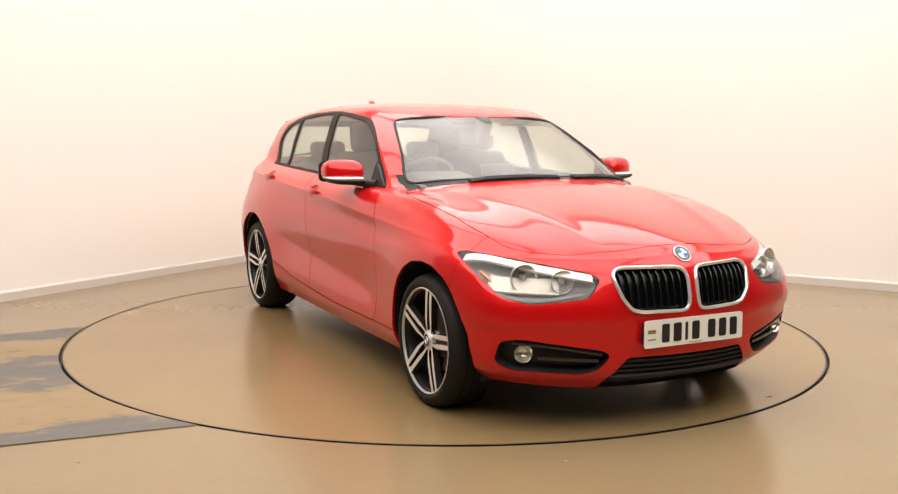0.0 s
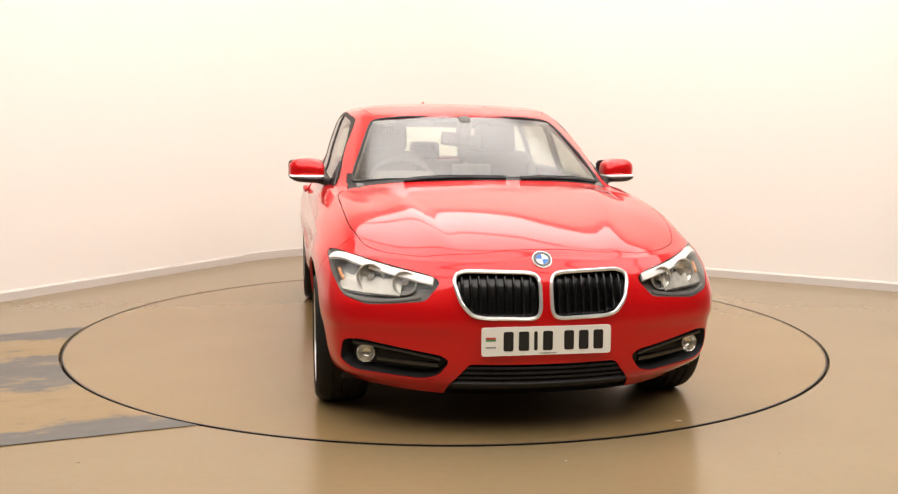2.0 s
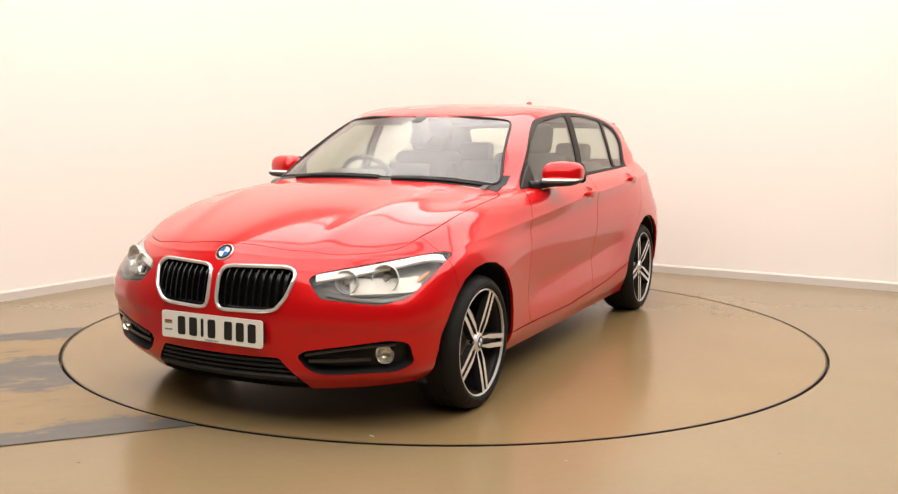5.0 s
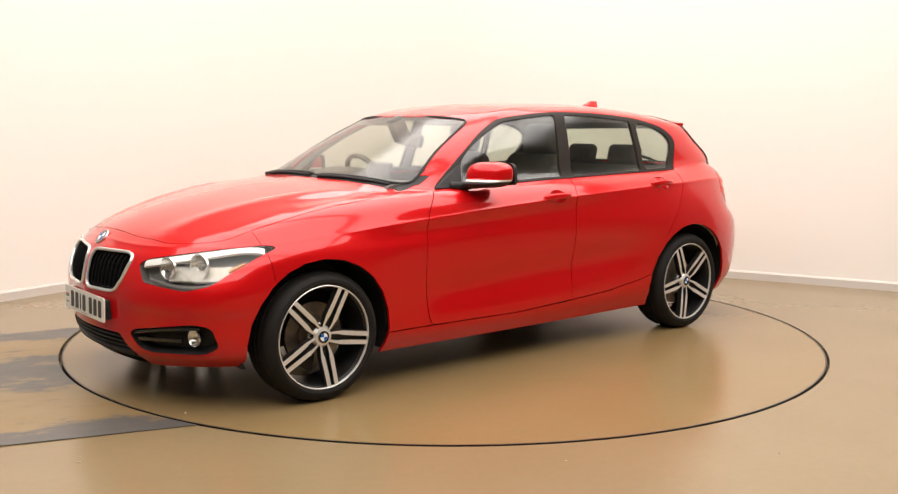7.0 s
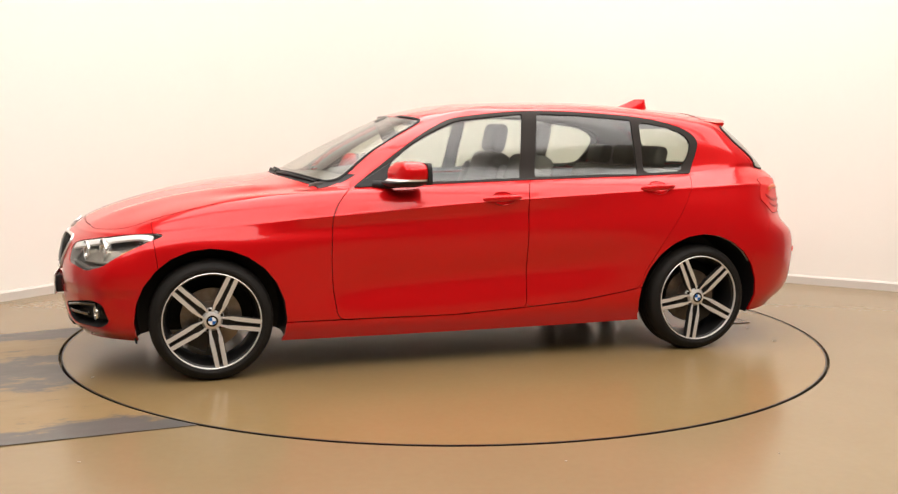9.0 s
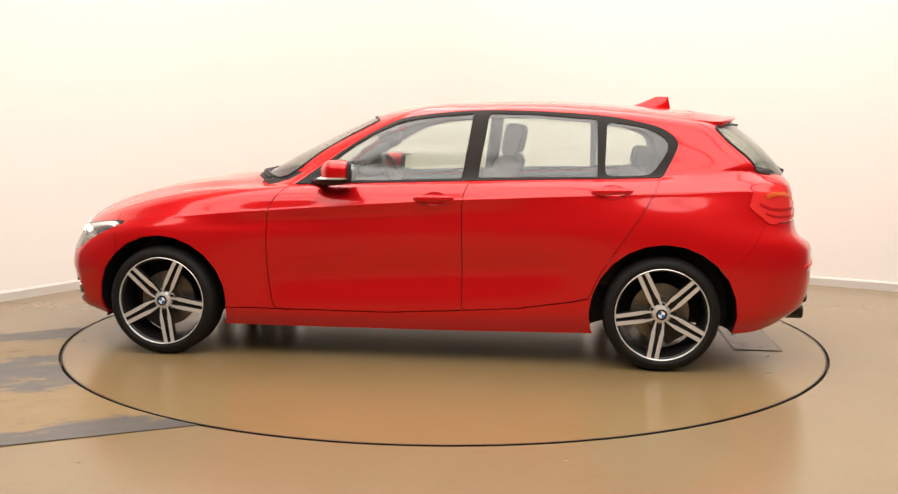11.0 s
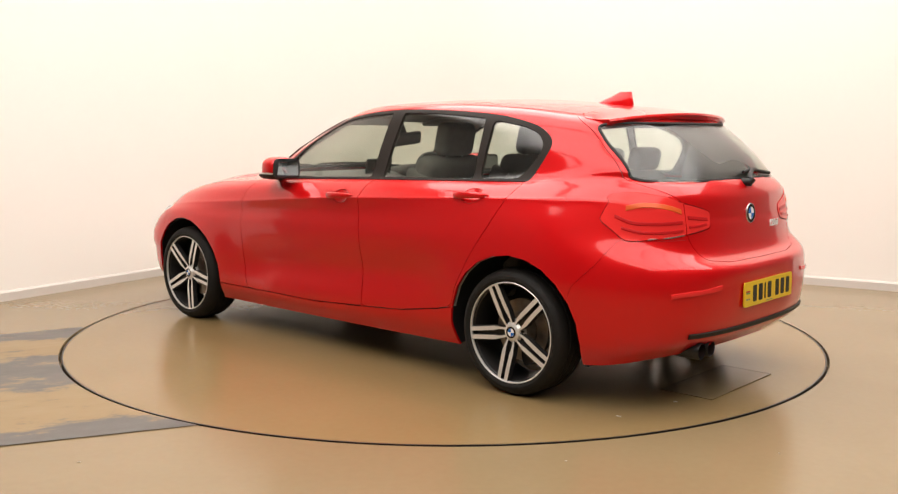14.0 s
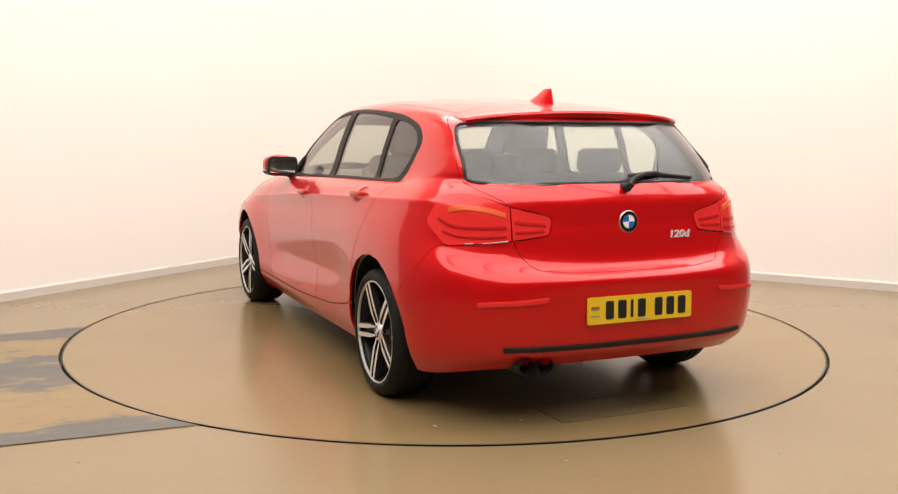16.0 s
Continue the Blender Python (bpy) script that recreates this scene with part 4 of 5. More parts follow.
def wheel_mesh_parts(car, x, side, spin):
    """A wheel with its tyre, rim, five double spokes, hub cap and brake disc. The outer face looks along local +y."""
    y_face = 0.874
    m = Matrix.Translation((x, y_face * side, HUB_Z)) @ (Matrix.Rotation(math.pi, 4, "Z") if side < 0 else Matrix())
    spin_m = Matrix.Rotation(radians(spin if side > 0 else -spin), 4, "Y")
    # tyre
    bm = bmesh.new()
    prof = [(.231, -.012), (.239, .003), (.2405, .0045), (.252, .010), (.256, .0115), (.2575, .0095), (.268, .010), (.2695, .0085), (.281, .003), (.291, -.009), (.297, -.024), (.3003, -.043), (TYRE_R, -.055), (.2965, -.057), (.2965, -.063), (TYRE_R, -.065), (TYRE_R, -.095), (.2965, -.097), (.2965, -.103), (TYRE_R, -.105),
            (TYRE_R, -.135), (.2965, -.137), (.2965, -.143), (TYRE_R, -.145), (.3003, -.165), (.293, -.19), (.28, -.212), (.25, -.222), (.231, -.20)]
    lathe(bm, prof, 96)
    bmesh.ops.recalc_face_normals(bm, faces=bm.faces)
    tyre = part("wheel", bm, RUBBER, car, "black low-profile road tyre on a five-spoke alloy rim", sharp=50)
    tyre.matrix_local = m
    # rim barrel with a bright lip
    bm = bmesh.new()
    lathe(bm, [(.236, .002), (.238, -.004), (.2385, -.012), (.234, -.016), (.227, -.02), (.221, -.04), (.213, -.10), (.209, -.17), (.225, -.20)], 96)
    bmesh.ops.recalc_face_normals(bm, faces=bm.faces)
    part("rim", bm, RIMGREY, tyre, "dark grey alloy rim barrel")
    bm = bmesh.new()
    lathe(bm, [(.2412, -.004), (.2398, .004), (.2368, .0058), (.2338, .004), (.2328, -.006)], 96)
    bmesh.ops.recalc_face_normals(bm, faces=bm.faces)
    part("rim_lip", bm, MACHINED, tyre, "bright machined rim lip")
    # spokes: each a pair of machined bars over a dark web
    for i in range(5):
        a = spin_m @ Matrix.Rotation(2 * math.pi * i / 5, 4, "Y")
        for sgn in (1, -1):
            bm = bmesh.new()
            ring = []
            for u, half, off, out in ((.034, .0052, .0165, -.017), (.055, .0056, .0200, -.014), (.078, .0072, .0222, -.010), (.098, .0104, .0222, -.007), (.130, .0106, .0212, -.004), (.17, .0106, .0204, -.001), (.205, .0106, .0200, .001), (.2345, .0106, .0198, .002)):
                c = Vector((u, 0, sgn * off))
                ring.append([bm.verts.new(a @ (c + Vector((0, out, half)))), bm.verts.new(a @ (c + Vector((0, out, -half)))),
                             bm.verts.new(a @ (c + Vector((0, out - .03, -half * 1.25)))), bm.verts.new(a @ (c + Vector((0, out - .03, half * 1.25))))])
            for p, q in zip(ring[:-1], ring[1:]):
                for j in range(4):
                    bm.faces.new((p[j], p[(j + 1) % 4], q[(j + 1) % 4], q[j]))
            bm.faces.new(ring[0])
            bm.faces.new(ring[-1][::-1])
            bmesh.ops.recalc_face_normals(bm, faces=bm.faces)
            bm.normal_update()
            for f in bm.faces:
                f.material_index = 0 if abs(f.normal.y) > .8 and f.calc_center_median().y > -.024 else 1
            part("spoke", bm, [MACHINED, RIMGREY], tyre, smooth=False)
        bm = bmesh.new()
        prism(bm, [(.05, -.018), (.09, -.022), (.228, -.020), (.228, .020), (.09, .022), (.05, .018)], .012, a @ Matrix.Rotation(radians(90), 4, "X") @ Matrix.Translation((0, 0, .028)))
        part("web", bm, RIMGREY, tyre, smooth=False)
    bm = bmesh.new()
    lathe(bm, [(.0001, -.012), (.035, -.012), (.041, -.014), (.046, -.022), (.060, -.036), (.062, -.05), (.0001, -.05)], 48)
    bmesh.ops.recalc_face_normals(bm, faces=bm.faces)
    part("hub", bm, MACHINED, tyre)
    for i in range(5):
        a = spin_m @ Matrix.Rotation(2 * math.pi * (i + .5) / 5, 4, "Y")
        bm = bmesh.new()
        lathe(bm, [(.0001, -.013), (.006, -.013), (.0075, -.018), (.0075, -.03)], 12, a @ Matrix.Translation((.052, -.010, 0)))
        part("wheel_bolt", bm, RIMGREY, tyre)
    badge("hub_cap", tyre, Matrix.Translation((0, -.011, 0)) @ Matrix.Rotation(radians(-90), 4, "X"), .031)
    bm = bmesh.new()
    lathe(bm, [(.0001, -.085), (.085, -.085), (.088, -.098), (.150, -.098), (.150, -.120), (.08, -.122)], 64)
    bmesh.ops.recalc_face_normals(bm, faces=bm.faces)
    part("brake_disc", bm, STEEL, tyre, "ventilated steel brake disc with a rusty tint")
    bm = bmesh.new()
    prism(bm, smooth_loop([(.08, .03), (.155, .055), (.163, 0), (.155, -.055), (.08, -.03)], 4), .06, Matrix.Rotation(radians(60 if x > 0 else 120), 4, "Y") @ Matrix.Rotation(radians(90), 4, "X") @ Matrix.Translation((0, 0, .075)))
    part("brake_caliper", bm, RIMGREY, tyre)
    return tyre


def badge(name, parent, m, r):
    """A round enamel badge in quarters inside a dark ring with a bright rim; its face looks along local +z."""
    bm = bmesh.new()
    turn = m @ Matrix.Rotation(radians(90), 4, "X")
    lathe(bm, [(.0001, .003), (r * .96, .003), (r, .001), (r, -.004)], 40, turn)
    bmesh.ops.recalc_face_normals(bm, faces=bm.faces)
    ob = part(name, bm, SATIN, parent, "round enamel badge in a silver rim")
    bm = bmesh.new()
    lathe(bm, [(r * .62, .0036), (r * .90, .0036)], 40, turn)
    part("badge_ring", bm, GLOSSBLACK, ob)
    for i in range(4):
        bm = bmesh.new()
        pts = [(0, 0)] + [(r * .6 * math.cos(radians(90 * i + 9 * k)), r * .6 * math.sin(radians(90 * i + 9 * k))) for k in range(11)]
        prism(bm, pts, .0008, m @ Matrix.Translation((0, 0, .0032)))
        part("badge_quarter", bm, BLUE if i % 2 else BADGEWHITE, ob, smooth=False)
    return ob


def number_plate(name, car, m, material, label):
    """A plate that looks along local +z, with bars in place of its characters."""
    bm = bmesh.new()
    prism(bm, rounded([(-.262, -.0565), (.262, -.0565), (.262, .0565), (-.262, .0565)], .012, 4), .006, m)
    ob = part(name, bm, material, car, label, smooth=False)
    for x, w in ((-.155, .040), (-.093, .042), (-.045, .014), (.004, .040), (.090, .040), (.150, .040), (.210, .040)):
        bm = bmesh.new()
        prism(bm, rounded([(x - w / 2, -.0385), (x + w / 2, -.0385), (x + w / 2, .0385), (x - w / 2, .0385)], .008, 2), .001, m @ Matrix.Translation((0, 0, .0062)))
        part("character_bar", bm, INK, ob, smooth=False)
    for y, h, mm in ((.014, .008, INKRED), (.006, .006, INKGREEN), (-.022, .006, INKGREY)):
        bm = bmesh.new()
        prism(bm, [(-.246, y - h / 2), (-.206, y - h / 2), (-.206, y + h / 2), (-.246, y + h / 2)], .001, m @ Matrix.Translation((0, 0, .0062)))
        part("side_mark", bm, mm, ob, smooth=False)
    bm = bmesh.new()
    prism(bm, [(-.03, -.0505), (.04, -.0505), (.04, -.0475), (-.03, -.0475)], .001, m @ Matrix.Translation((0, 0, .0062)))
    part("maker_mark", bm, INKGREY, ob, smooth=False)
    return ob


def build_car():
    car = thing("car", "crimson red five-door hatchback car with alloy wheels on the turntable", "car")
    regions, tree = make_skin()

    def on_skin(p, d):
        """Where a ray from p along d meets the skin."""
        loc, nor, _, _ = tree.ray_cast(Vector(p), Vector(d))
        return loc, nor

    both = {"bonnet": (PAINT, "crimson bonnet"), "roof": (PAINT, "crimson roof panel"), "tailgate": (PAINT, "crimson tailgate"), "front_bumper": (PAINT, "crimson front bumper"),
            "rear_bumper": (PAINT, "crimson rear bumper"), "scuttle": (BLACK, "black plastic scuttle")}
    for k, (mm, lab) in both.items():
        if k in regions:
            panel(k, regions[k], mm, car, both=True, label=lab, gap=.0005 if "bumper" in k else .0026)
    for k, mm in (("windscreen", SCREEN), ("rear_window", REARGLASS)):
        ob = panel(k, regions[k], mm, car, both=True, gap=-.004, depth=0, sink=.003, fair=True, label="clear curved " + k.replace("_", " "))
        ob.visible_shadow = False
    panel("lower_grille", regions["lower_grille"], BLACK, car, both=True, sink=.02, depth=-.018, label="black slatted lower air intake")
    for s in (1, -1):
        for k in ("front_wing", "front_door", "rear_door", "sill", "body_side"):
            panel(k, regions[k], PAINT, car, side=s, gap={"body_side": .0006, "sill": .0035}.get(k, .0024))
        for bowl, door, zx in (("front_bowl", "front_door", (-.170, .879)), ("rear_bowl", "rear_door", (-1.090, .925))):
            holder = [o for o in car.children if o.name.split(".")[0] == door][-1]
            panel("handle_bowl", regions[bowl], PAINT, holder, side=s, gap=0, depth=0, dish=(*zx, .060, .034, .022))
        panel("window_surround", regions["window_surround"], FRAMEBLACK, car, side=s, gap=.0005, depth=.02, sink=.001, label="satin black window frames and pillar trim")
        for k in ("front_side_window", "rear_side_window", "quarter_window"):
            ob = panel(k, regions[k], GLASS, car, side=s, gap=0, depth=0, sink=.006)
            ob.visible_shadow = False
        lamp = panel("tail_lamp", regions["tail_lamp"], REDLENS, car, side=s, gap=.0026, depth=.03, sink=-.003, label="red tail lamp")
        panel("lamp_seat", regions["tail_lamp"], BLACK, lamp, side=s, gap=0, depth=0, sink=.012)
        panel("tail_lamp_inner", regions["tail_lamp_inner"], REDLENS, car, side=s, gap=.0026, depth=.03, sink=-.003, label="red tail lamp on the tailgate")
        head = panel("headlight", regions["headlight"], LENS, car, side=s, depth=0, gap=.001, sink=.001, label="clear twin headlight with a white light bar")
        head.visible_shadow = False
        panel("headlight_bowl", regions["headlight"], LAMPGREY, head, side=s, depth=-.047, gap=.001, sink=.05)
        panel("fog_recess", regions["fog_recess"], BLACK, car, side=s, depth=-.053, sink=.055, label="black fog lamp recess")
        panel("kidney_grille", regions["kidney"], GRILLEBLACK, car, side=s, depth=-.028, sink=.03, label="black kidney grille in a chrome frame")
    for x, spin in ((1.333, 28), (-1.352, 8)):
        for s in (1, -1):
            wheel_mesh_parts(car, x, s, spin)
    front_details(car, on_skin)
    rear_details(car, on_skin)
    side_details(car, on_skin)
    underside(car, on_skin)
    interior(car, regions)
    return car


def on_front(on_skin, y, z):
    return on_skin((3, y, z), (-1, 0, 0))


def facing(p, n, up=(0, 0, 1)):
    """A pose at p whose z axis looks along n and whose y axis leans up."""
    zv = Vector(n).normalized()
    xv = Vector(up).cross(zv).normalized()
    yv = zv.cross(xv)
    m = Matrix((xv, yv, zv)).transposed().to_4x4()
    m.translation = p
    return m


def flip_y(p, s):
    return Vector((p.x, p.y * s, p.z))


def surface_strip(on_skin, line, width, lift, thick, s, front=True, flat_up=True):
    """A moulded strip that follows the skin along a line of (y, z), as seen from the front or the rear."""
    bm = bmesh.new()
    rings = []
    for y, z in line:
        o, d = ((3, y, z), (-1, 0, 0)) if front else ((-3, y, z), (1, 0, 0))
        p, n = on_skin(o, d)
        if p is None:
            continue
        if n.dot(Vector(d)) > 0:
            n = -n
        up = Vector((0, 0, 1)) - n * n.z
        up.normalize()
        ring = []
        for u, h in ((-1, -.5), (-.85, .35), (0, .5), (.85, .35), (1, -.5)):
            ring.append(bm.verts.new(flip_y(p + up * (u * width / 2) + n * (lift + h * thick), s)))
        rings.append(ring)
    for a, b in zip(rings[:-1], rings[1:]):
        for i in range(5):
            bm.faces.new((a[i], a[(i + 1) % 5], b[(i + 1) % 5], b[i]))
    bm.faces.new(rings[0])
    bm.faces.new(rings[-1][::-1])
    bmesh.ops.recalc_face_normals(bm, faces=bm.faces)
    return bm


def lamp_bowl(m, r, depth=.045):
    bm = bmesh.new()
    lathe(bm, [(.0001, -depth), (r * .35, -depth * .96), (r * .65, -depth * .75), (r * .88, -depth * .35), (r, 0), (r * 1.05, .002), (r * 1.07, -.006)], 32, m @ Matrix.Rotation(radians(90), 4, "X"))
    bmesh.ops.recalc_face_normals(bm, faces=bm.faces)
    return bm


def ball(bm, r, m, seg=16):
    bmesh.ops.create_uvsphere(bm, u_segments=seg, v_segments=seg // 2, radius=r, matrix=m)
    return bm


def front_details(car, on_skin):
    heads = [o for o in car.children if o.name.startswith("headlight")]
    grilles = [o for o in car.children if o.name.startswith("kidney_grille")]
    fogs = [o for o in car.children if o.name.startswith("fog_recess")]
    for s, head, grille, fog in zip((1, -1), heads, grilles, fogs):
        # chrome frame round the kidney
        path = []
        for y, z in rounded(KIDNEY, .02, 3):
            p, n = on_front(on_skin, max(y, .02), z)
            path.append(flip_y(p + Vector((.004, 0, 0)), s))
        part("grille_frame", tube(bmesh.new(), path, .0078, 8, True), BRIGHTFRAME, grille, "bright chrome grille frame")
        for i in range(9):
            y = .055 + i * .0335
            z0, z1 = .520 + max(0, y - .27) * .55, .668
            bm = bmesh.new()
            rings = []
            for k in range(7):
                z = z0 + (z1 - z0) * k / 6
                p, n = on_front(on_skin, y, z)
                c = p + Vector((-.006 if k < 6 else -.014, 0, 0))
                rings.append([bm.verts.new(flip_y(c + Vector((dx, dy, 0)), s)) for dx, dy in ((0, -.0035), (.002, 0), (0, .0035), (-.03, .005), (-.03, -.005))])
            for a, b in zip(rings[:-1], rings[1:]):
                for j in range(5):
                    bm.faces.new((a[j], a[(j + 1) % 5], b[(j + 1) % 5], b[j]))
            bm.faces.new(rings[0])
            bm.faces.new(rings[-1])
            bmesh.ops.recalc_face_normals(bm, faces=bm.faces)
            part("slat", bm, GRILLEBLACK, grille)
        # twin reflectors, light bar and indicator
        for y, z, r in ((.675, .640, .054), (.545, .628, .046)):
            p, n = on_front(on_skin, y, z)
            m = facing(flip_y(p + Vector((-.022, -.004, 0)), s), Vector((1, .28 * s, .03)))
            bowl = part("reflector", lamp_bowl(m, r), REFLECTOR, head, "bright round lamp reflector")
            bulb = bmesh.new()
            lathe(bulb, [(.0001, .0), (.010, -.002), (.013, -.010), (.013, -.03)], 20, m @ Matrix.Rotation(radians(90), 4, "X"))
            part("bulb_cap", bulb, SATIN, bowl)
            ring = [m @ Vector((r * 1.03 * math.cos(a * math.pi / 16), r * 1.03 * math.sin(a * math.pi / 16), .003)) for a in range(32)]
            part("light_ring", tube(bmesh.new(), ring, .003, 8, True), BRIGHTFRAME, bowl)
        line = [(.822, .708), (.80, .714), (.76, .714), (.70, .700), (.62, .682), (.54, .666), (.47, .652), (.435, .645)]
        part("light_bar", surface_strip(on_skin, smooth_loop(line, 3, False), .038, -.008, .012, s), WHITEBAR, head, "white light bar along the lamp's top edge")
        line = [(.800, .640), (.76, .634), (.70, .630), (.65, .628), (.60, .626), (.565, .624)]
        part("silver_surround", surface_strip(on_skin, smooth_loop(line, 3, False), .082, -.036, .008, s), LAMPSILVER, head, "bright silver lamp surround")
        line = [(.806, .676), (.798, .66), (.788, .645)]
        part("indicator", surface_strip(on_skin, line, .016, -.03, .012, s), HEADAMBER, head, "small amber indicator")
        line = [(.80, .585), (.70, .562), (.58, .570), (.49, .585)]
        part("lower_trim", surface_strip(on_skin, smooth_loop(line, 3, False), .016, -.018, .01, s), LAMPGREY, head)
        # fog lamp and blade
        p, n = on_front(on_skin, .700, .338)
        m = facing(flip_y(p + Vector((-.022, -.006, 0)), s), Vector((1, .22 * s, 0)))
        lamp = part("fog_lamp", lamp_bowl(m, .036, .03), REFLECTOR, fog, "round clear fog lamp")
        bm = bmesh.new()
        lathe(bm, [(.0001, .008), (.02, .0065), (.030, .002), (.036, -.002)], 28, m @ Matrix.Rotation(radians(90), 4, "X"))
        pane = part("lens", bm, LENS, lamp)
        pane.visible_shadow = False
        part("fog_blade", surface_strip(on_skin, [(.655, .322), (.58, .318), (.50, .312), (.42, .308)], .018, -.014, .016, s), GLOSSBLACK, fog)
        line = [(.745, .385), (.66, .378), (.56, .364), (.46, .346), (.41, .336)]
        part("fog_brow", surface_strip(on_skin, line, .014, -.006, .014, s), GLOSSBLACK, fog)
    # lower intake slats, lip
    low = [o for o in car.children if o.name.startswith("lower_grille")][0]
    for z, w in ((.300, .012), (.278, .012), (.256, .012)):
        for s in (1, -1):
            part("slat", surface_strip(on_skin, [(y, z) for y in np.linspace(0, .305 + (.31 - z) * .7, 8)], w, -.010, .014, s), BLACK, low)
    for s in (1, -1):
        part("front_lip", surface_strip(on_skin, [(y, .226) for y in np.linspace(0, .36, 8)], .03, -.004, .02, s), BLACK, low)
    p, n = on_front(on_skin, 0.0005, .724)
    badge("bonnet_badge", car, facing(Vector((p.x, 0, p.z)) + n * .003, Vector((n.x, 0, n.z))), .041)
    p, n = on_front(on_skin, .2, .418)
    m = facing(Vector((p.x + .022, 0, .418)), Vector((1, 0, .02)))
    number_plate("front_number_plate", car, m, PLATEWHITE, "white number plate with dark characters blocked out")
    part("plate_holder", boxed((.05, .50, .09), Matrix.Translation((p.x - .006, 0, .418)), .006), BLACK, car)


def windscreen_wiper(car, pts, lift):
    bm = tube(bmesh.new(), [Vector(p) for p in pts], lambda u: .011 - .006 * u, 8)
    return part("wiper_arm", bm, BLACK, car, "black wiper arm")


def rear_details(car, on_skin):
    for s in (1, -1):
        lamp = [o for o in car.children if o.name.startswith("tail_lamp") and not o.name.startswith("tail_lamp_inner")][0 if s > 0 else 1]
        inner = [o for o in car.children if o.name.startswith("tail_lamp_inner")][0 if s > 0 else 1]
        for line, w, mm, lab in (([(.735, .905), (.69, .918), (.62, .910), (.555, .888)], .024, AMBER, "amber indicator band"),
                                 ([(.765, .87), (.73, .842), (.66, .838), (.555, .842)], .016, REDDEEP, ""),
                                 ([(.760, .82), (.72, .802), (.65, .800), (.555, .806)], .012, REDDEEP, "")):
            part("light_band", surface_strip(on_skin, smooth_loop(line, 4, False), w, .0042, .004, s, False), mm, lamp, lab)
        part("light_band", surface_strip(on_skin, smooth_loop([(.52, .862), (.46, .855), (.39, .848)], 4, False), .016, .0042, .004, s, False), REDDEEP, inner)
        part("light_band", surface_strip(on_skin, smooth_loop([(.52, .820), (.46, .822), (.40, .826)], 4, False), .012, .0042, .004, s, False), REDDEEP, inner)
        part("lamp_trim", surface_strip(on_skin, [(.70, .772), (.62, .778), (.55, .786)], .005, .0045, .004, s, False), SATIN, lamp, "thin silver line")
        part("rear_reflector", surface_strip(on_skin, smooth_loop([(.70, .535), (.66, .541), (.58, .545), (.50, .549), (.43, .556)], 3, False), .022, .002, .008, s, False), REDLENS, car, "slim red bumper reflector")
        part("bumper_strip", surface_strip(on_skin, [(y, .352) for y in np.linspace(0, .60, 12)], .024, .004, .012, s, False), FRAMEBLACK, car, "black strip along the rear bumper")
    # roof spoiler
    bm = bmesh.new()
    rows = []
    n = 33
    for i in range(n):
        y = -.562 + 1.124 * i / (n - 1)
        q = (y / .562) ** 2
        xf, xt = -1.54 + .01 * q, -1.800 + .10 * q + .035 * q ** 4
        zt = 1.326 - .030 * q - .006 * q ** 4
        p, nn = on_skin((xf, abs(y), 3), (0, 0, -1))
        zf = p.z + .003
        row = []
        for k in range(7):
            u = k / 6
            x = xf + (xt - xf) * u
            p, nn = on_skin((x, abs(y), 3), (0, 0, -1))
            w = u * u * (3 - 2 * u)
            row.append(Vector((x, y, (p.z + .003 if p else zf) * (1 - w) + (zf + (zt - zf) * u) * w if u < 1 else zt)))
        row.append(Vector((xt - .004, y, zt - .010)))
        row.append(Vector((xt + .012, y, zt - .028)))
        row.append(Vector((xt + .05, y * .99, zt - .036)))
        row.append(Vector((min(xt + .18, -1.55), y * .97, zt - .042)))
        rows.append([bm.verts.new(v) for v in row])
    for a, b in zip(rows[:-1], rows[1:]):
        for j in range(len(a) - 1):
            bm.faces.new((a[j], a[j + 1], b[j + 1], b[j]))
    bm.faces.new(rows[0])
    bm.faces.new(rows[-1][::-1])
    bmesh.ops.recalc_face_normals(bm, faces=bm.faces)
    part("roof_spoiler", bm, PAINT, car, "crimson roof spoiler over the rear window", sharp=40)
    # aerial fin
    bm = bmesh.new()
    rings = []
    for u, w in ((0, .030), (.3, .026), (.6, .018), (.85, .010), (1, .004)):
        z = 1.366 + .072 * u
        xa, xb = -1.165 - .20 * u ** .8, -1.452 + .016 * u
        ring = []
        for k in range(16):
            a = 2 * math.pi * k / 16
            ring.append(bm.verts.new(((xa + xb) / 2 + (xa - xb) / 2 * math.cos(a), w * math.sin(a), z)))
        rings.append(ring)
    for a, b in zip(rings[:-1], rings[1:]):
        for k in range(16):
            bm.faces.new((a[k], a[(k + 1) % 16], b[(k + 1) % 16], b[k]))
    bm.faces.new(rings[-1])
    bmesh.ops.recalc_face_normals(bm, faces=bm.faces)
    part("aerial_fin", bm, PAINT, car, "small crimson aerial fin", sharp=50)
    p, n = on_skin((-3, .001, .855), (1, 0, 0))
    badge("tailgate_badge", car, facing(Vector((p.x - .002, 0, .855)), Vector((-1, 0, .05))), .048)
    p, n = on_skin((-3, .2, .502), (1, 0, 0))
    m = facing(Vector((p.x - .004, 0, .502)), Vector((-1, 0, .02)))
    number_plate("rear_number_plate", car, m, PLATEYELLOW, "yellow number plate with dark characters blocked out")
    part("plate_holder", boxed((.05, .50, .09), Matrix.Translation((p.x + .021, 0, .502)), .006), PAINT, car)
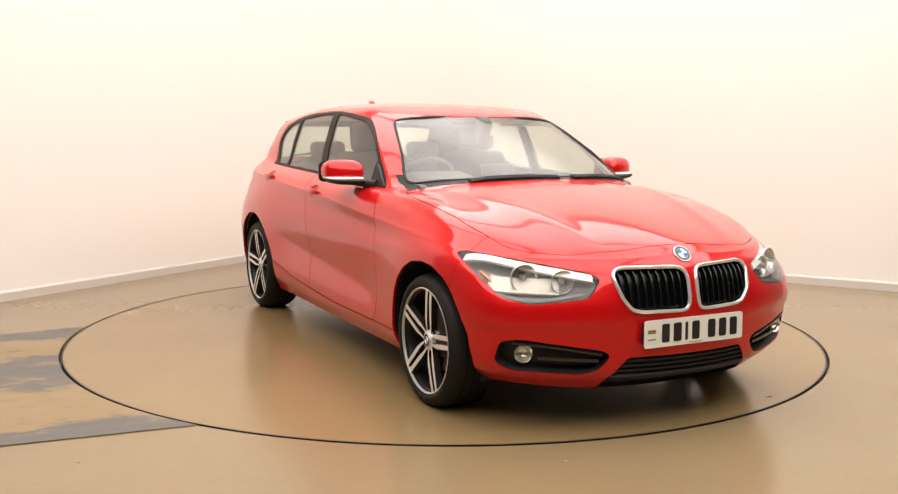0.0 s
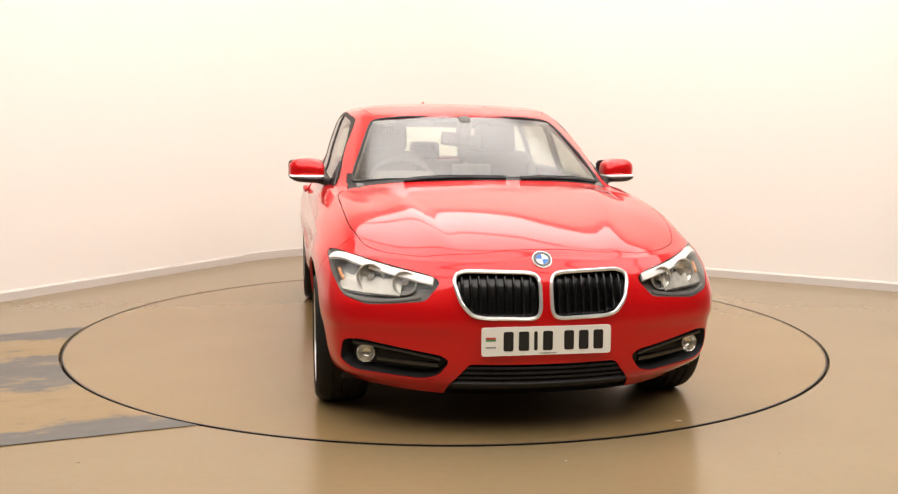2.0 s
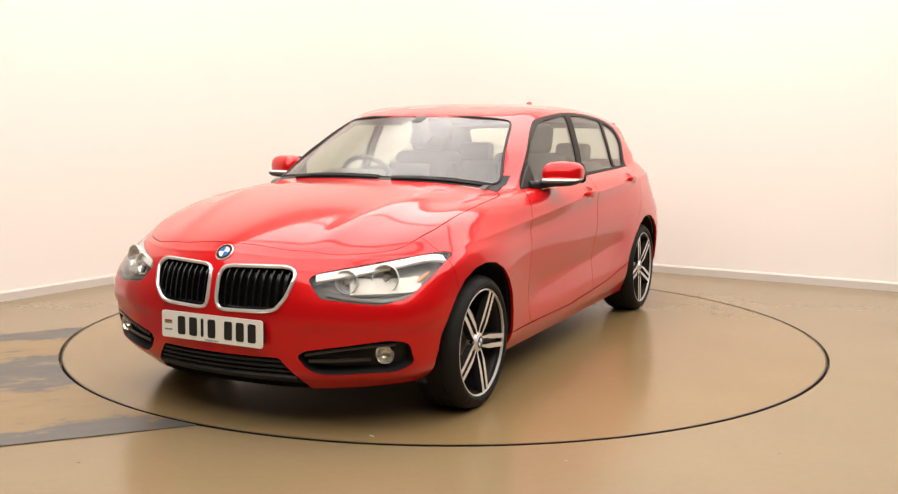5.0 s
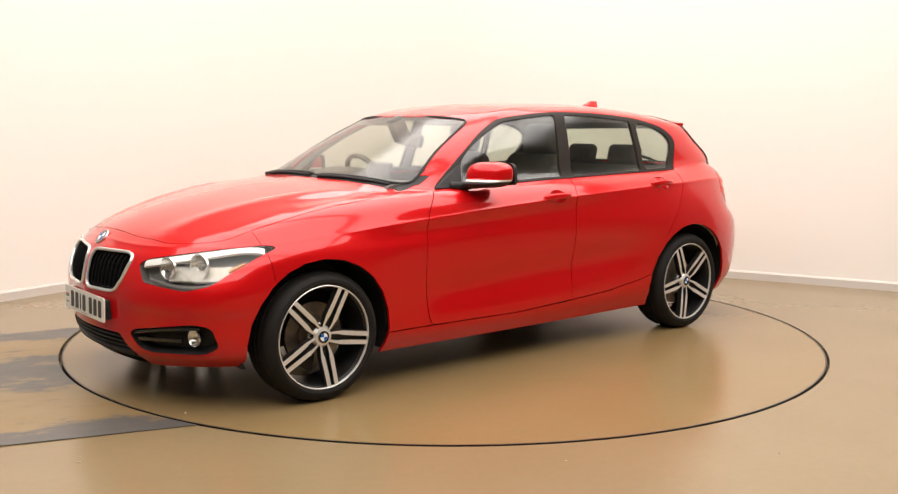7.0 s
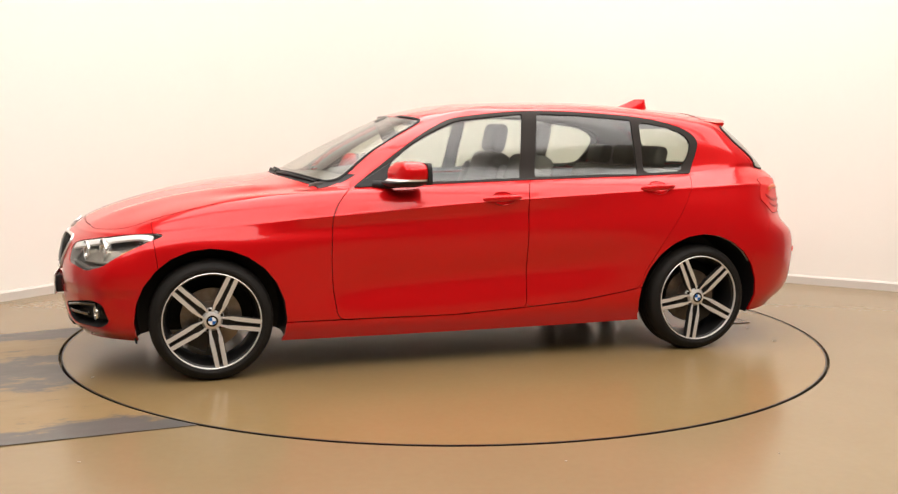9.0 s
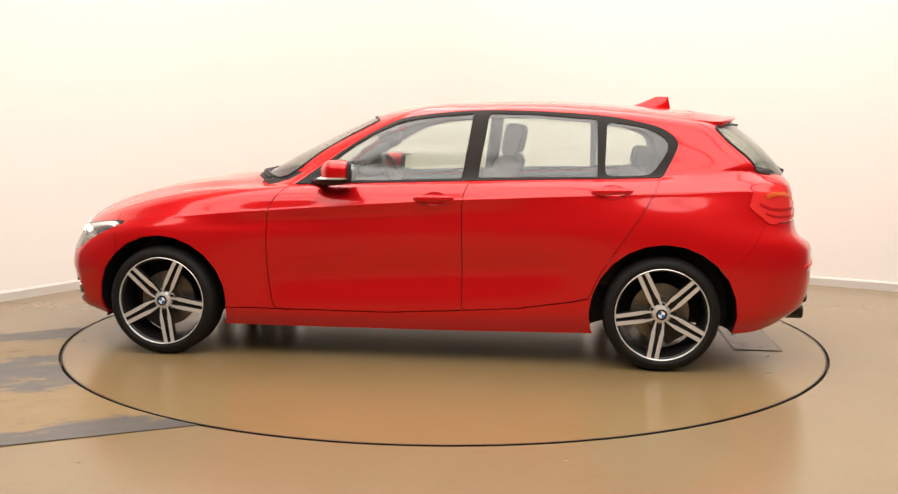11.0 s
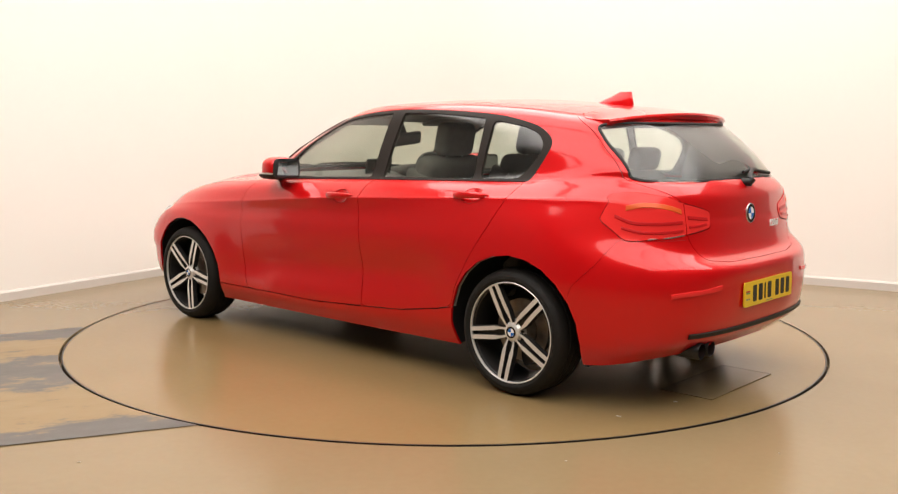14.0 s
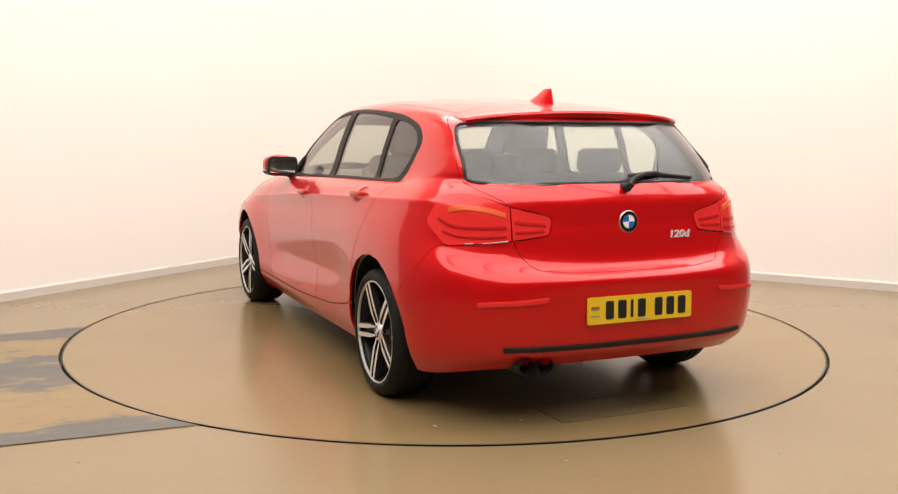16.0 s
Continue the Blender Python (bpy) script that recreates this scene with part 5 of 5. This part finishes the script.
    # model lettering
    cu = bpy.data.curves.new("lettering", "FONT")
    cu.body, cu.size, cu.extrude, cu.align_x, cu.align_y = "120d", .044, .002, "CENTER", "CENTER"
    cu.shear, cu.offset = .15, .0012
    tmp = new("lettering", cu)
    bpy.context.view_layer.update()
    me = bpy.data.meshes.new_from_object(tmp)
    bpy.data.objects.remove(tmp)
    p, n = on_skin((-3, -.268 * -1, .792), (1, 0, 0))
    me.transform(Matrix.Diagonal((1.3, 1, 1, 1)))
    me.transform(facing(Vector((p.x - .003, -.268, .792)), Vector((-1, -.06, .08))))
    me.materials.clear()
    me.materials.append(LETTER)
    letters = new("model_lettering", me)
    letters.parent = car
    letters["label"] = "chrome model lettering"
    # rear wiper
    def glass_pt(y, z, lift):
        q, nn = on_skin((-3, abs(y), z), (1, 0, 0))
        return Vector((q.x - lift, y, q.z))
    part("wiper_pivot", tube(bmesh.new(), [glass_pt(0, 1.0, -.01), glass_pt(0, 1.0, .03), glass_pt(-.01, 1.015, .045)], .019, 12), BLACK, car)
    arm = tube(bmesh.new(), [glass_pt(0, 1.005, .038), glass_pt(-.04, 1.035, .04), glass_pt(-.12, 1.055, .032), glass_pt(-.20, 1.056, .022)], lambda u: .013 - .005 * u, 8)
    part("rear_wiper_arm", arm, BLACK, car, "black rear wiper arm")
    part("rear_wiper_blade", tube(bmesh.new(), [glass_pt(y, 1.056 - abs(y + .15) * .10, .012) for y in np.linspace(-.04, -.39, 8)], .008, 8), BLACK, car)
    # exhaust
    for y in (.497, .409):
        bm = bmesh.new()
        lathe(bm, [(.036, .0), (.0385, -.004), (.0385, -.16), (.033, -.16), (.033, -.10), (.0325, .0)], 32, Matrix.Translation((-2.135, y, .272)) @ Matrix.Rotation(radians(90), 4, "Z"))
        bmesh.ops.recalc_face_normals(bm, faces=bm.faces)
        part("exhaust_pipe", bm, RIMGREY, car, "dark steel exhaust pipe")
    part("silencer", boxed((.26, .8, .12), Matrix.Translation((-1.84, .0, .345)), .04, 3), BLACK, car)


def side_details(car, on_skin):
    for s in (1, -1):
        # door handles
        doors = {n: [o for o in car.children if o.name.split(".")[0] == n][0 if s > 0 else 1] for n in ("front_door", "rear_door")}
        for door, x0, z0, tilt in (("front_door", -.165, .882, -.02), ("rear_door", -1.085, .928, -.012)):
            bm = bmesh.new()
            rings = []
            for k in range(15):
                u = -1 + 2 * k / 14
                x, z = x0 + u * .108, z0 - u * .004
                p, n = on_skin((x, 3, z), (0, -1, 0))
                e = max(0.02, 1 - abs(u) ** 3.2)
                c = p + Vector((0, .001 + .026 * e ** .6, 0))
                ring = []
                for a in range(12):
                    w = 2 * math.pi * a / 12
                    ring.append(bm.verts.new(flip_y(c + Vector((0, .009 * e ** .4 * math.sin(w), (.016 + .003 * u) * e ** .4 * math.cos(w))), s)))
                rings.append(ring)
            for a, b in zip(rings[:-1], rings[1:]):
                for k in range(12):
                    bm.faces.new((a[k], a[(k + 1) % 12], b[(k + 1) % 12], b[k]))
            bm.faces.new(rings[0])
            bm.faces.new(rings[-1])
            bmesh.ops.recalc_face_normals(bm, faces=bm.faces)
            part("door_handle", bm, PAINT, doors[door], "crimson pull handle")
        # thin black seal along the window base
        bm = bmesh.new()
        pts = []
        for x, z in smooth_loop([(.60, .943), (.146, .957), (-.297, .972), (-.80, .986), (-1.335, 1.0)], 5, False):
            p, n = on_skin((x, 3, z), (0, -1, 0))
            pts.append(flip_y(p + Vector((0, .001, 0)), s))
        part("belt_seal", tube(bm, pts, .0055, 6), BLACK, car)
        # door mirror: a rounded shell split into a painted cap and a black base
        def shell():
            b2 = bmesh.new()
            bmesh.ops.create_uvsphere(b2, u_segments=40, v_segments=24, radius=1)
            for v in b2.verts:
                x, y, z = v.co
                f = lambda q, e: math.copysign(abs(q) ** e, q)
                x, y, z = f(x, .55), f(y, .62), f(z, .70)
                low = min(1, max(0, (-z - .35) / .3))
                v.co = Vector((.345 + low * (.03 + .03 * x) + x * (.085 - .014 * y - (.012 * abs(z) if x > 0 else 0)) - .022 * y, s * (.892 + y * .098), 1.012 + z * (.066 - .008 * max(y, 0) if z > 0 else .066) + .003 * y))
            if s < 0:
                for f_ in b2.faces:
                    f_.normal_flip()
            return b2

        def clip(b2, z, keep_up):
            bmesh.ops.bisect_plane(b2, geom=list(b2.verts) + list(b2.edges) + list(b2.faces), plane_co=(0, 0, z), plane_no=(0, 0, 1), clear_outer=not keep_up, clear_inner=keep_up)
            return b2

        base = part("door_mirror", clip(shell(), .9790, False), BLACK, car, "door mirror with a crimson cap, silver strip and black base")
        mid = clip(clip(shell(), .9790, True), .9885, False)
        part("mirror_indicator", mid, WHITEBAR, base, "silver indicator strip")
        part("mirror_cap", clip(shell(), .9885, True), PAINT, base, "crimson mirror cap")
        bm = bmesh.new()
        prism(bm, rounded([(-.099, -.050), (.099, -.054), (.099, .056), (-.085, .060)], .030, 6), .022,
              facing(Vector((.280, s * .892, 1.010)), Vector((-1, -.12 * s, 0))))
        part("mirror_bezel", bm, BLACK, base, "black mirror housing rim")
        bm = bmesh.new()
        prism(bm, rounded([(-.086, -.039), (.086, -.043), (.086, .043), (-.068, .047)], .022, 5), .004,
              facing(Vector((.2575, s * .892, 1.010)), Vector((-1, -.12 * s, 0))))
        part("mirror_glass", bm, [MIRRORGLASS], base, "silvered mirror glass", smooth=False)
        stalk = tube(bmesh.new(), [Vector((.50, s * .755, .952)), Vector((.45, s * .79, .953)), Vector((.39, s * .83, .960)), Vector((.35, s * .90, .966))], lambda u: .024 - .006 * u, 12)
        part("mirror_stalk", stalk, BLACK, base)
        # mirror sail in the window's front corner
        bm = bmesh.new()
        sail = []
        for x, z in [(.60, .945), (.44, .945), (.40, 1.065), (.455, 1.035)]:
            p, n = on_skin((x, 3, z), (0, -1, 0))
            sail.append(p)
        lo = [bm.verts.new(flip_y(p + Vector((0, .001, 0)), s)) for p in sail]
        hi = [bm.verts.new(flip_y(p + Vector((0, .008, 0)), s)) for p in sail]
        bm.faces.new(hi)
        for k in range(4):
            bm.faces.new((lo[k], lo[(k + 1) % 4], hi[(k + 1) % 4], hi[k]))
        bmesh.ops.recalc_face_normals(bm, faces=bm.faces)
        part("mirror_sail", bm, BLACK, base, smooth=False)
    # black seals round windscreen and rear window
    for name, outline, x0, d in (("windscreen_seal", OUT["WINDSCREEN"][1], 3, -1), ("rear_window_seal", OUT["REAR_GLASS"][1], -3, 1)):
        half = []
        for y, z in outline:
            if y < 0:
                continue
            p, n = on_skin((x0, y, z), (d, 0, 0))
            if p is not None and p.z > .93:
                half.append(p)
        ends = sorted(range(len(half)), key=lambda i: half[i].y)[:2]
        loop = []
        for p in half:
            loop.append(p)
        for p in half[::-1]:
            loop.append(Vector((p.x, -p.y, p.z)))
        part(name, tube(bmesh.new(), loop, .0075, 6, True), BLACK, car)
    # front wipers at rest on the scuttle
    def glass_top(x, y, lift):
        p, n = on_skin((x, abs(y), 3), (0, 0, -1))
        return Vector((x, y, p.z + lift))
    for pts in ([(.905, -.42, .006), (.915, -.30, .010), (.925, -.12, .009), (.93, .10, .006)], [(.93, .18, .006), (.905, .33, .010), (.855, .50, .009), (.785, .62, .006)]):
        path = [glass_top(*p) for p in pts]
        part("wiper_arm", tube(bmesh.new(), path, lambda u: .010 - .003 * u, 8), BLACK, car, "black windscreen wiper arm")
        blade = [p + Vector((-.020, 0, .008)) for p in path]
        part("wiper_blade", tube(bmesh.new(), blade, .006, 6), BLACK, car)


def underside(car, on_skin):
    for xc, r in ((1.335, .366), (-1.358, .376)):
        for s in (1, -1):
            bm = bmesh.new()
            n = 40
            rows = []
            for i in range(n + 1):
                a = radians(-17 + 214 * i / n)
                row = []
                p, nn = on_skin((xc + (r + .004) * math.cos(a), 3, max(.185, .297 + (r + .004) * math.sin(a))), (0, -1, 0))
                yo = (p.y if p else .80) - .012
                for rr, y in ((r + .001, yo), (r + .012, yo - .012), (r + .012, .62), (r - .01, .58), (.10, .575)):
                    row.append(bm.verts.new((xc + rr * math.cos(a), s * y, .297 + rr * math.sin(a))))
                rows.append(row)
            for a, b in zip(rows[:-1], rows[1:]):
                for j in range(4):
                    bm.faces.new((a[j], a[j + 1], b[j + 1], b[j]))
            bmesh.ops.recalc_face_normals(bm, faces=bm.faces)
            part("wheel_arch_liner", bm, BLACK, car, "black wheel arch liner")
    part("underbody", boxed((3.55, 1.10, .10), Matrix.Translation((.08, 0, .245)), .03), BLACK, car, "black underbody")
    part("floor_pan", boxed((1.80, 1.58, .10), Matrix.Translation((-.02, 0, .225)), .03), BLACK, car)
    part("engine_bay", boxed((1.05, 1.12, .40), Matrix.Translation((1.36, 0, .46)), .05), BLACK, car)
    part("front_crash_panel", boxed((.12, 1.16, .30), Matrix.Translation((1.80, 0, .46)), .03), BLACK, car)
    part("boot_floor", boxed((1.0, 1.10, .36), Matrix.Translation((-1.50, 0, .46)), .05), DASH, car)


def seat_cushion(parent, name, size, m, mat_, bevel):
    return part(name, boxed(size, m, bevel, 4), mat_, parent)


def interior(car, regions):
    for s in (1, -1):
        for k, mm in (("front_door", DASH), ("rear_door", DASH), ("body_side", LINING), ("front_wing", BLACK)):
            panel("inner_trim", regions[k], mm, car, side=s, depth=0, gap=0, sink=.03)
    panel("headlining", regions["roof"], LINING, car, both=True, depth=0, gap=0, sink=.035, label="pale grey headlining")
    panel("tailgate_trim", regions["tailgate"], DASH, car, both=True, depth=0, gap=.004, sink=.03)
    # dashboard: a moulded profile across the car
    prof = smooth_loop([(.84, .92), (.70, .965), (.52, .965), (.40, .93), (.34, .86), (.36, .72), (.44, .60), (.84, .60)], 4)
    bm = bmesh.new()
    prism(bm, [(x, z) for x, z in prof], 1.30, Matrix.Translation((0, .65, 0)) @ Matrix.Rotation(radians(90), 4, "X"))
    dash = part("dashboard", bm, DASH, car, "charcoal moulded dashboard")
    part("instrument_hood", boxed((.20, .36, .07), Matrix.Translation((.44, -.36, .965)) @ Matrix.Rotation(radians(8), 4, "Y"), .03, 4), DASH, dash)
    part("display_screen", boxed((.02, .22, .10), Matrix.Translation((.42, .02, 1.0)) @ Matrix.Rotation(radians(-12), 4, "Y"), .008), GLOSSBLACK, dash)
    # steering wheel on the right-hand side
    m = Matrix.Translation((.24, -.36, .915)) @ Matrix.Rotation(radians(-62), 4, "Y")
    ring = [m @ Vector((.182 * math.cos(a * math.pi / 20), .182 * math.sin(a * math.pi / 20), 0)) for a in range(40)]
    wheel = part("steering_wheel", tube(bmesh.new(), ring, .0155, 12, True), DASH, car, "black leather steering wheel")
    part("airbag_pad", boxed((.13, .17, .05), m @ Matrix.Translation((0, 0, -.01)), .022, 4), DASH, wheel)
    for y0, y1, x0, x1 in ((.07, .175, 0, .01), (-.07, -.175, 0, .01), (.015, .02, -.05, -.175), (-.015, -.02, -.05, -.175)):
        part("wheel_spoke", tube(bmesh.new(), [m @ Vector((x0, y0, -.005)), m @ Vector((x1, y1, 0))], .012, 8), SATIN if x1 < 0 else DASH, wheel)
    part("steering_column", tube(bmesh.new(), [m @ Vector((0, 0, -.03)), Vector((.45, -.36, .80))], .035, 12), DASH, wheel)
    # seats
    for y in (.36, -.36):
        back = part("front_seat", boxed((.13, .48, .62), Matrix.Translation((-.43, y, .80)) @ Matrix.Rotation(radians(-20), 4, "Y"), .055, 4), SEATCLOTH, car, "dark cloth front seat with a headrest")
        for t in (.22, -.22):
            part("seat_bolster", boxed((.16, .07, .52), Matrix.Translation((-.40, y + t, .77)) @ Matrix.Rotation(radians(-20), 4, "Y"), .033, 4), SEATCLOTH, back)
        part("seat_cushion", boxed((.52, .50, .16), Matrix.Translation((-.13, y, .47)) @ Matrix.Rotation(radians(-8), 4, "Y"), .06, 4), SEATCLOTH, back)
        part("headrest", boxed((.095, .265, .185), Matrix.Translation((-.545, y, 1.185)) @ Matrix.Rotation(radians(-12), 4, "Y"), .042, 5), SEATCLOTH, back)
        for t in (.065, -.065):
            part("headrest_post", tube(bmesh.new(), [Vector((-.53, y + t, 1.05)), Vector((-.545, y + t, 1.13))], .007, 8), SATIN, back)
    bench = part("rear_seat", boxed((.14, 1.22, .52), Matrix.Translation((-1.19, 0, .77)) @ Matrix.Rotation(radians(-22), 4, "Y"), .055, 4), SEATCLOTH, car, "dark cloth rear bench with three headrests")
    part("seat_cushion", boxed((.50, 1.20, .18), Matrix.Translation((-.92, 0, .48)), .06, 4), SEATCLOTH, bench)
    for y, w in ((.37, .25), (0, .22), (-.37, .25)):
        part("headrest", boxed((.085, w, .125), Matrix.Translation((-1.305, y, 1.085)) @ Matrix.Rotation(radians(-14), 4, "Y"), .036, 5), SEATCLOTH, bench)
    part("parcel_shelf", boxed((.46, 1.08, .03), Matrix.Translation((-1.62, 0, .955)), .008), DASH, car)
    # rear-view mirror and its foot, sun visors
    foot = part("mirror_foot", boxed((.09, .075, .15), Matrix.Translation((.268, 0, 1.235)) @ Matrix.Rotation(radians(28), 4, "Y"), .02, 3), DASH, car, "dark sensor housing and rear-view mirror")
    part("rear_view_mirror", boxed((.04, .235, .080), Matrix.Translation((.185, -.0, 1.178)) @ Matrix.Rotation(radians(-10), 4, "Y") @ Matrix.Rotation(radians(-6), 4, "X"), .019, 5), DASH, foot)
    for y in (.34, -.34):
        part("sun_visor", boxed((.16, .36, .022), Matrix.Translation((.13, y, 1.288)) @ Matrix.Rotation(radians(14), 4, "Y"), .009, 3), LINING, car)


# ------------------------------------------------------------------ build
build_room()
build_lights()
for spot in ((-1.36, -2.44, .007), (.46, -2.40, .005), (1.3, -2.3, .004)):
    floor_fleck(*spot)
TURNTABLE = build_turntable()
CAR = build_car()


def motions():
    rows, disc = [], []
    for t, a in TURN:
        c, s = math.cos(radians(a)), math.sin(radians(a))
        x, y = CAR_OFF
        rows.append((t, pose(x * c - y * s, x * s + y * c, 0, 0, 0, a)))
        disc.append((t, pose(0, 0, 0, 0, 0, a)))
    walk(CAR, rows)
    walk(TURNTABLE, disc)


motions()
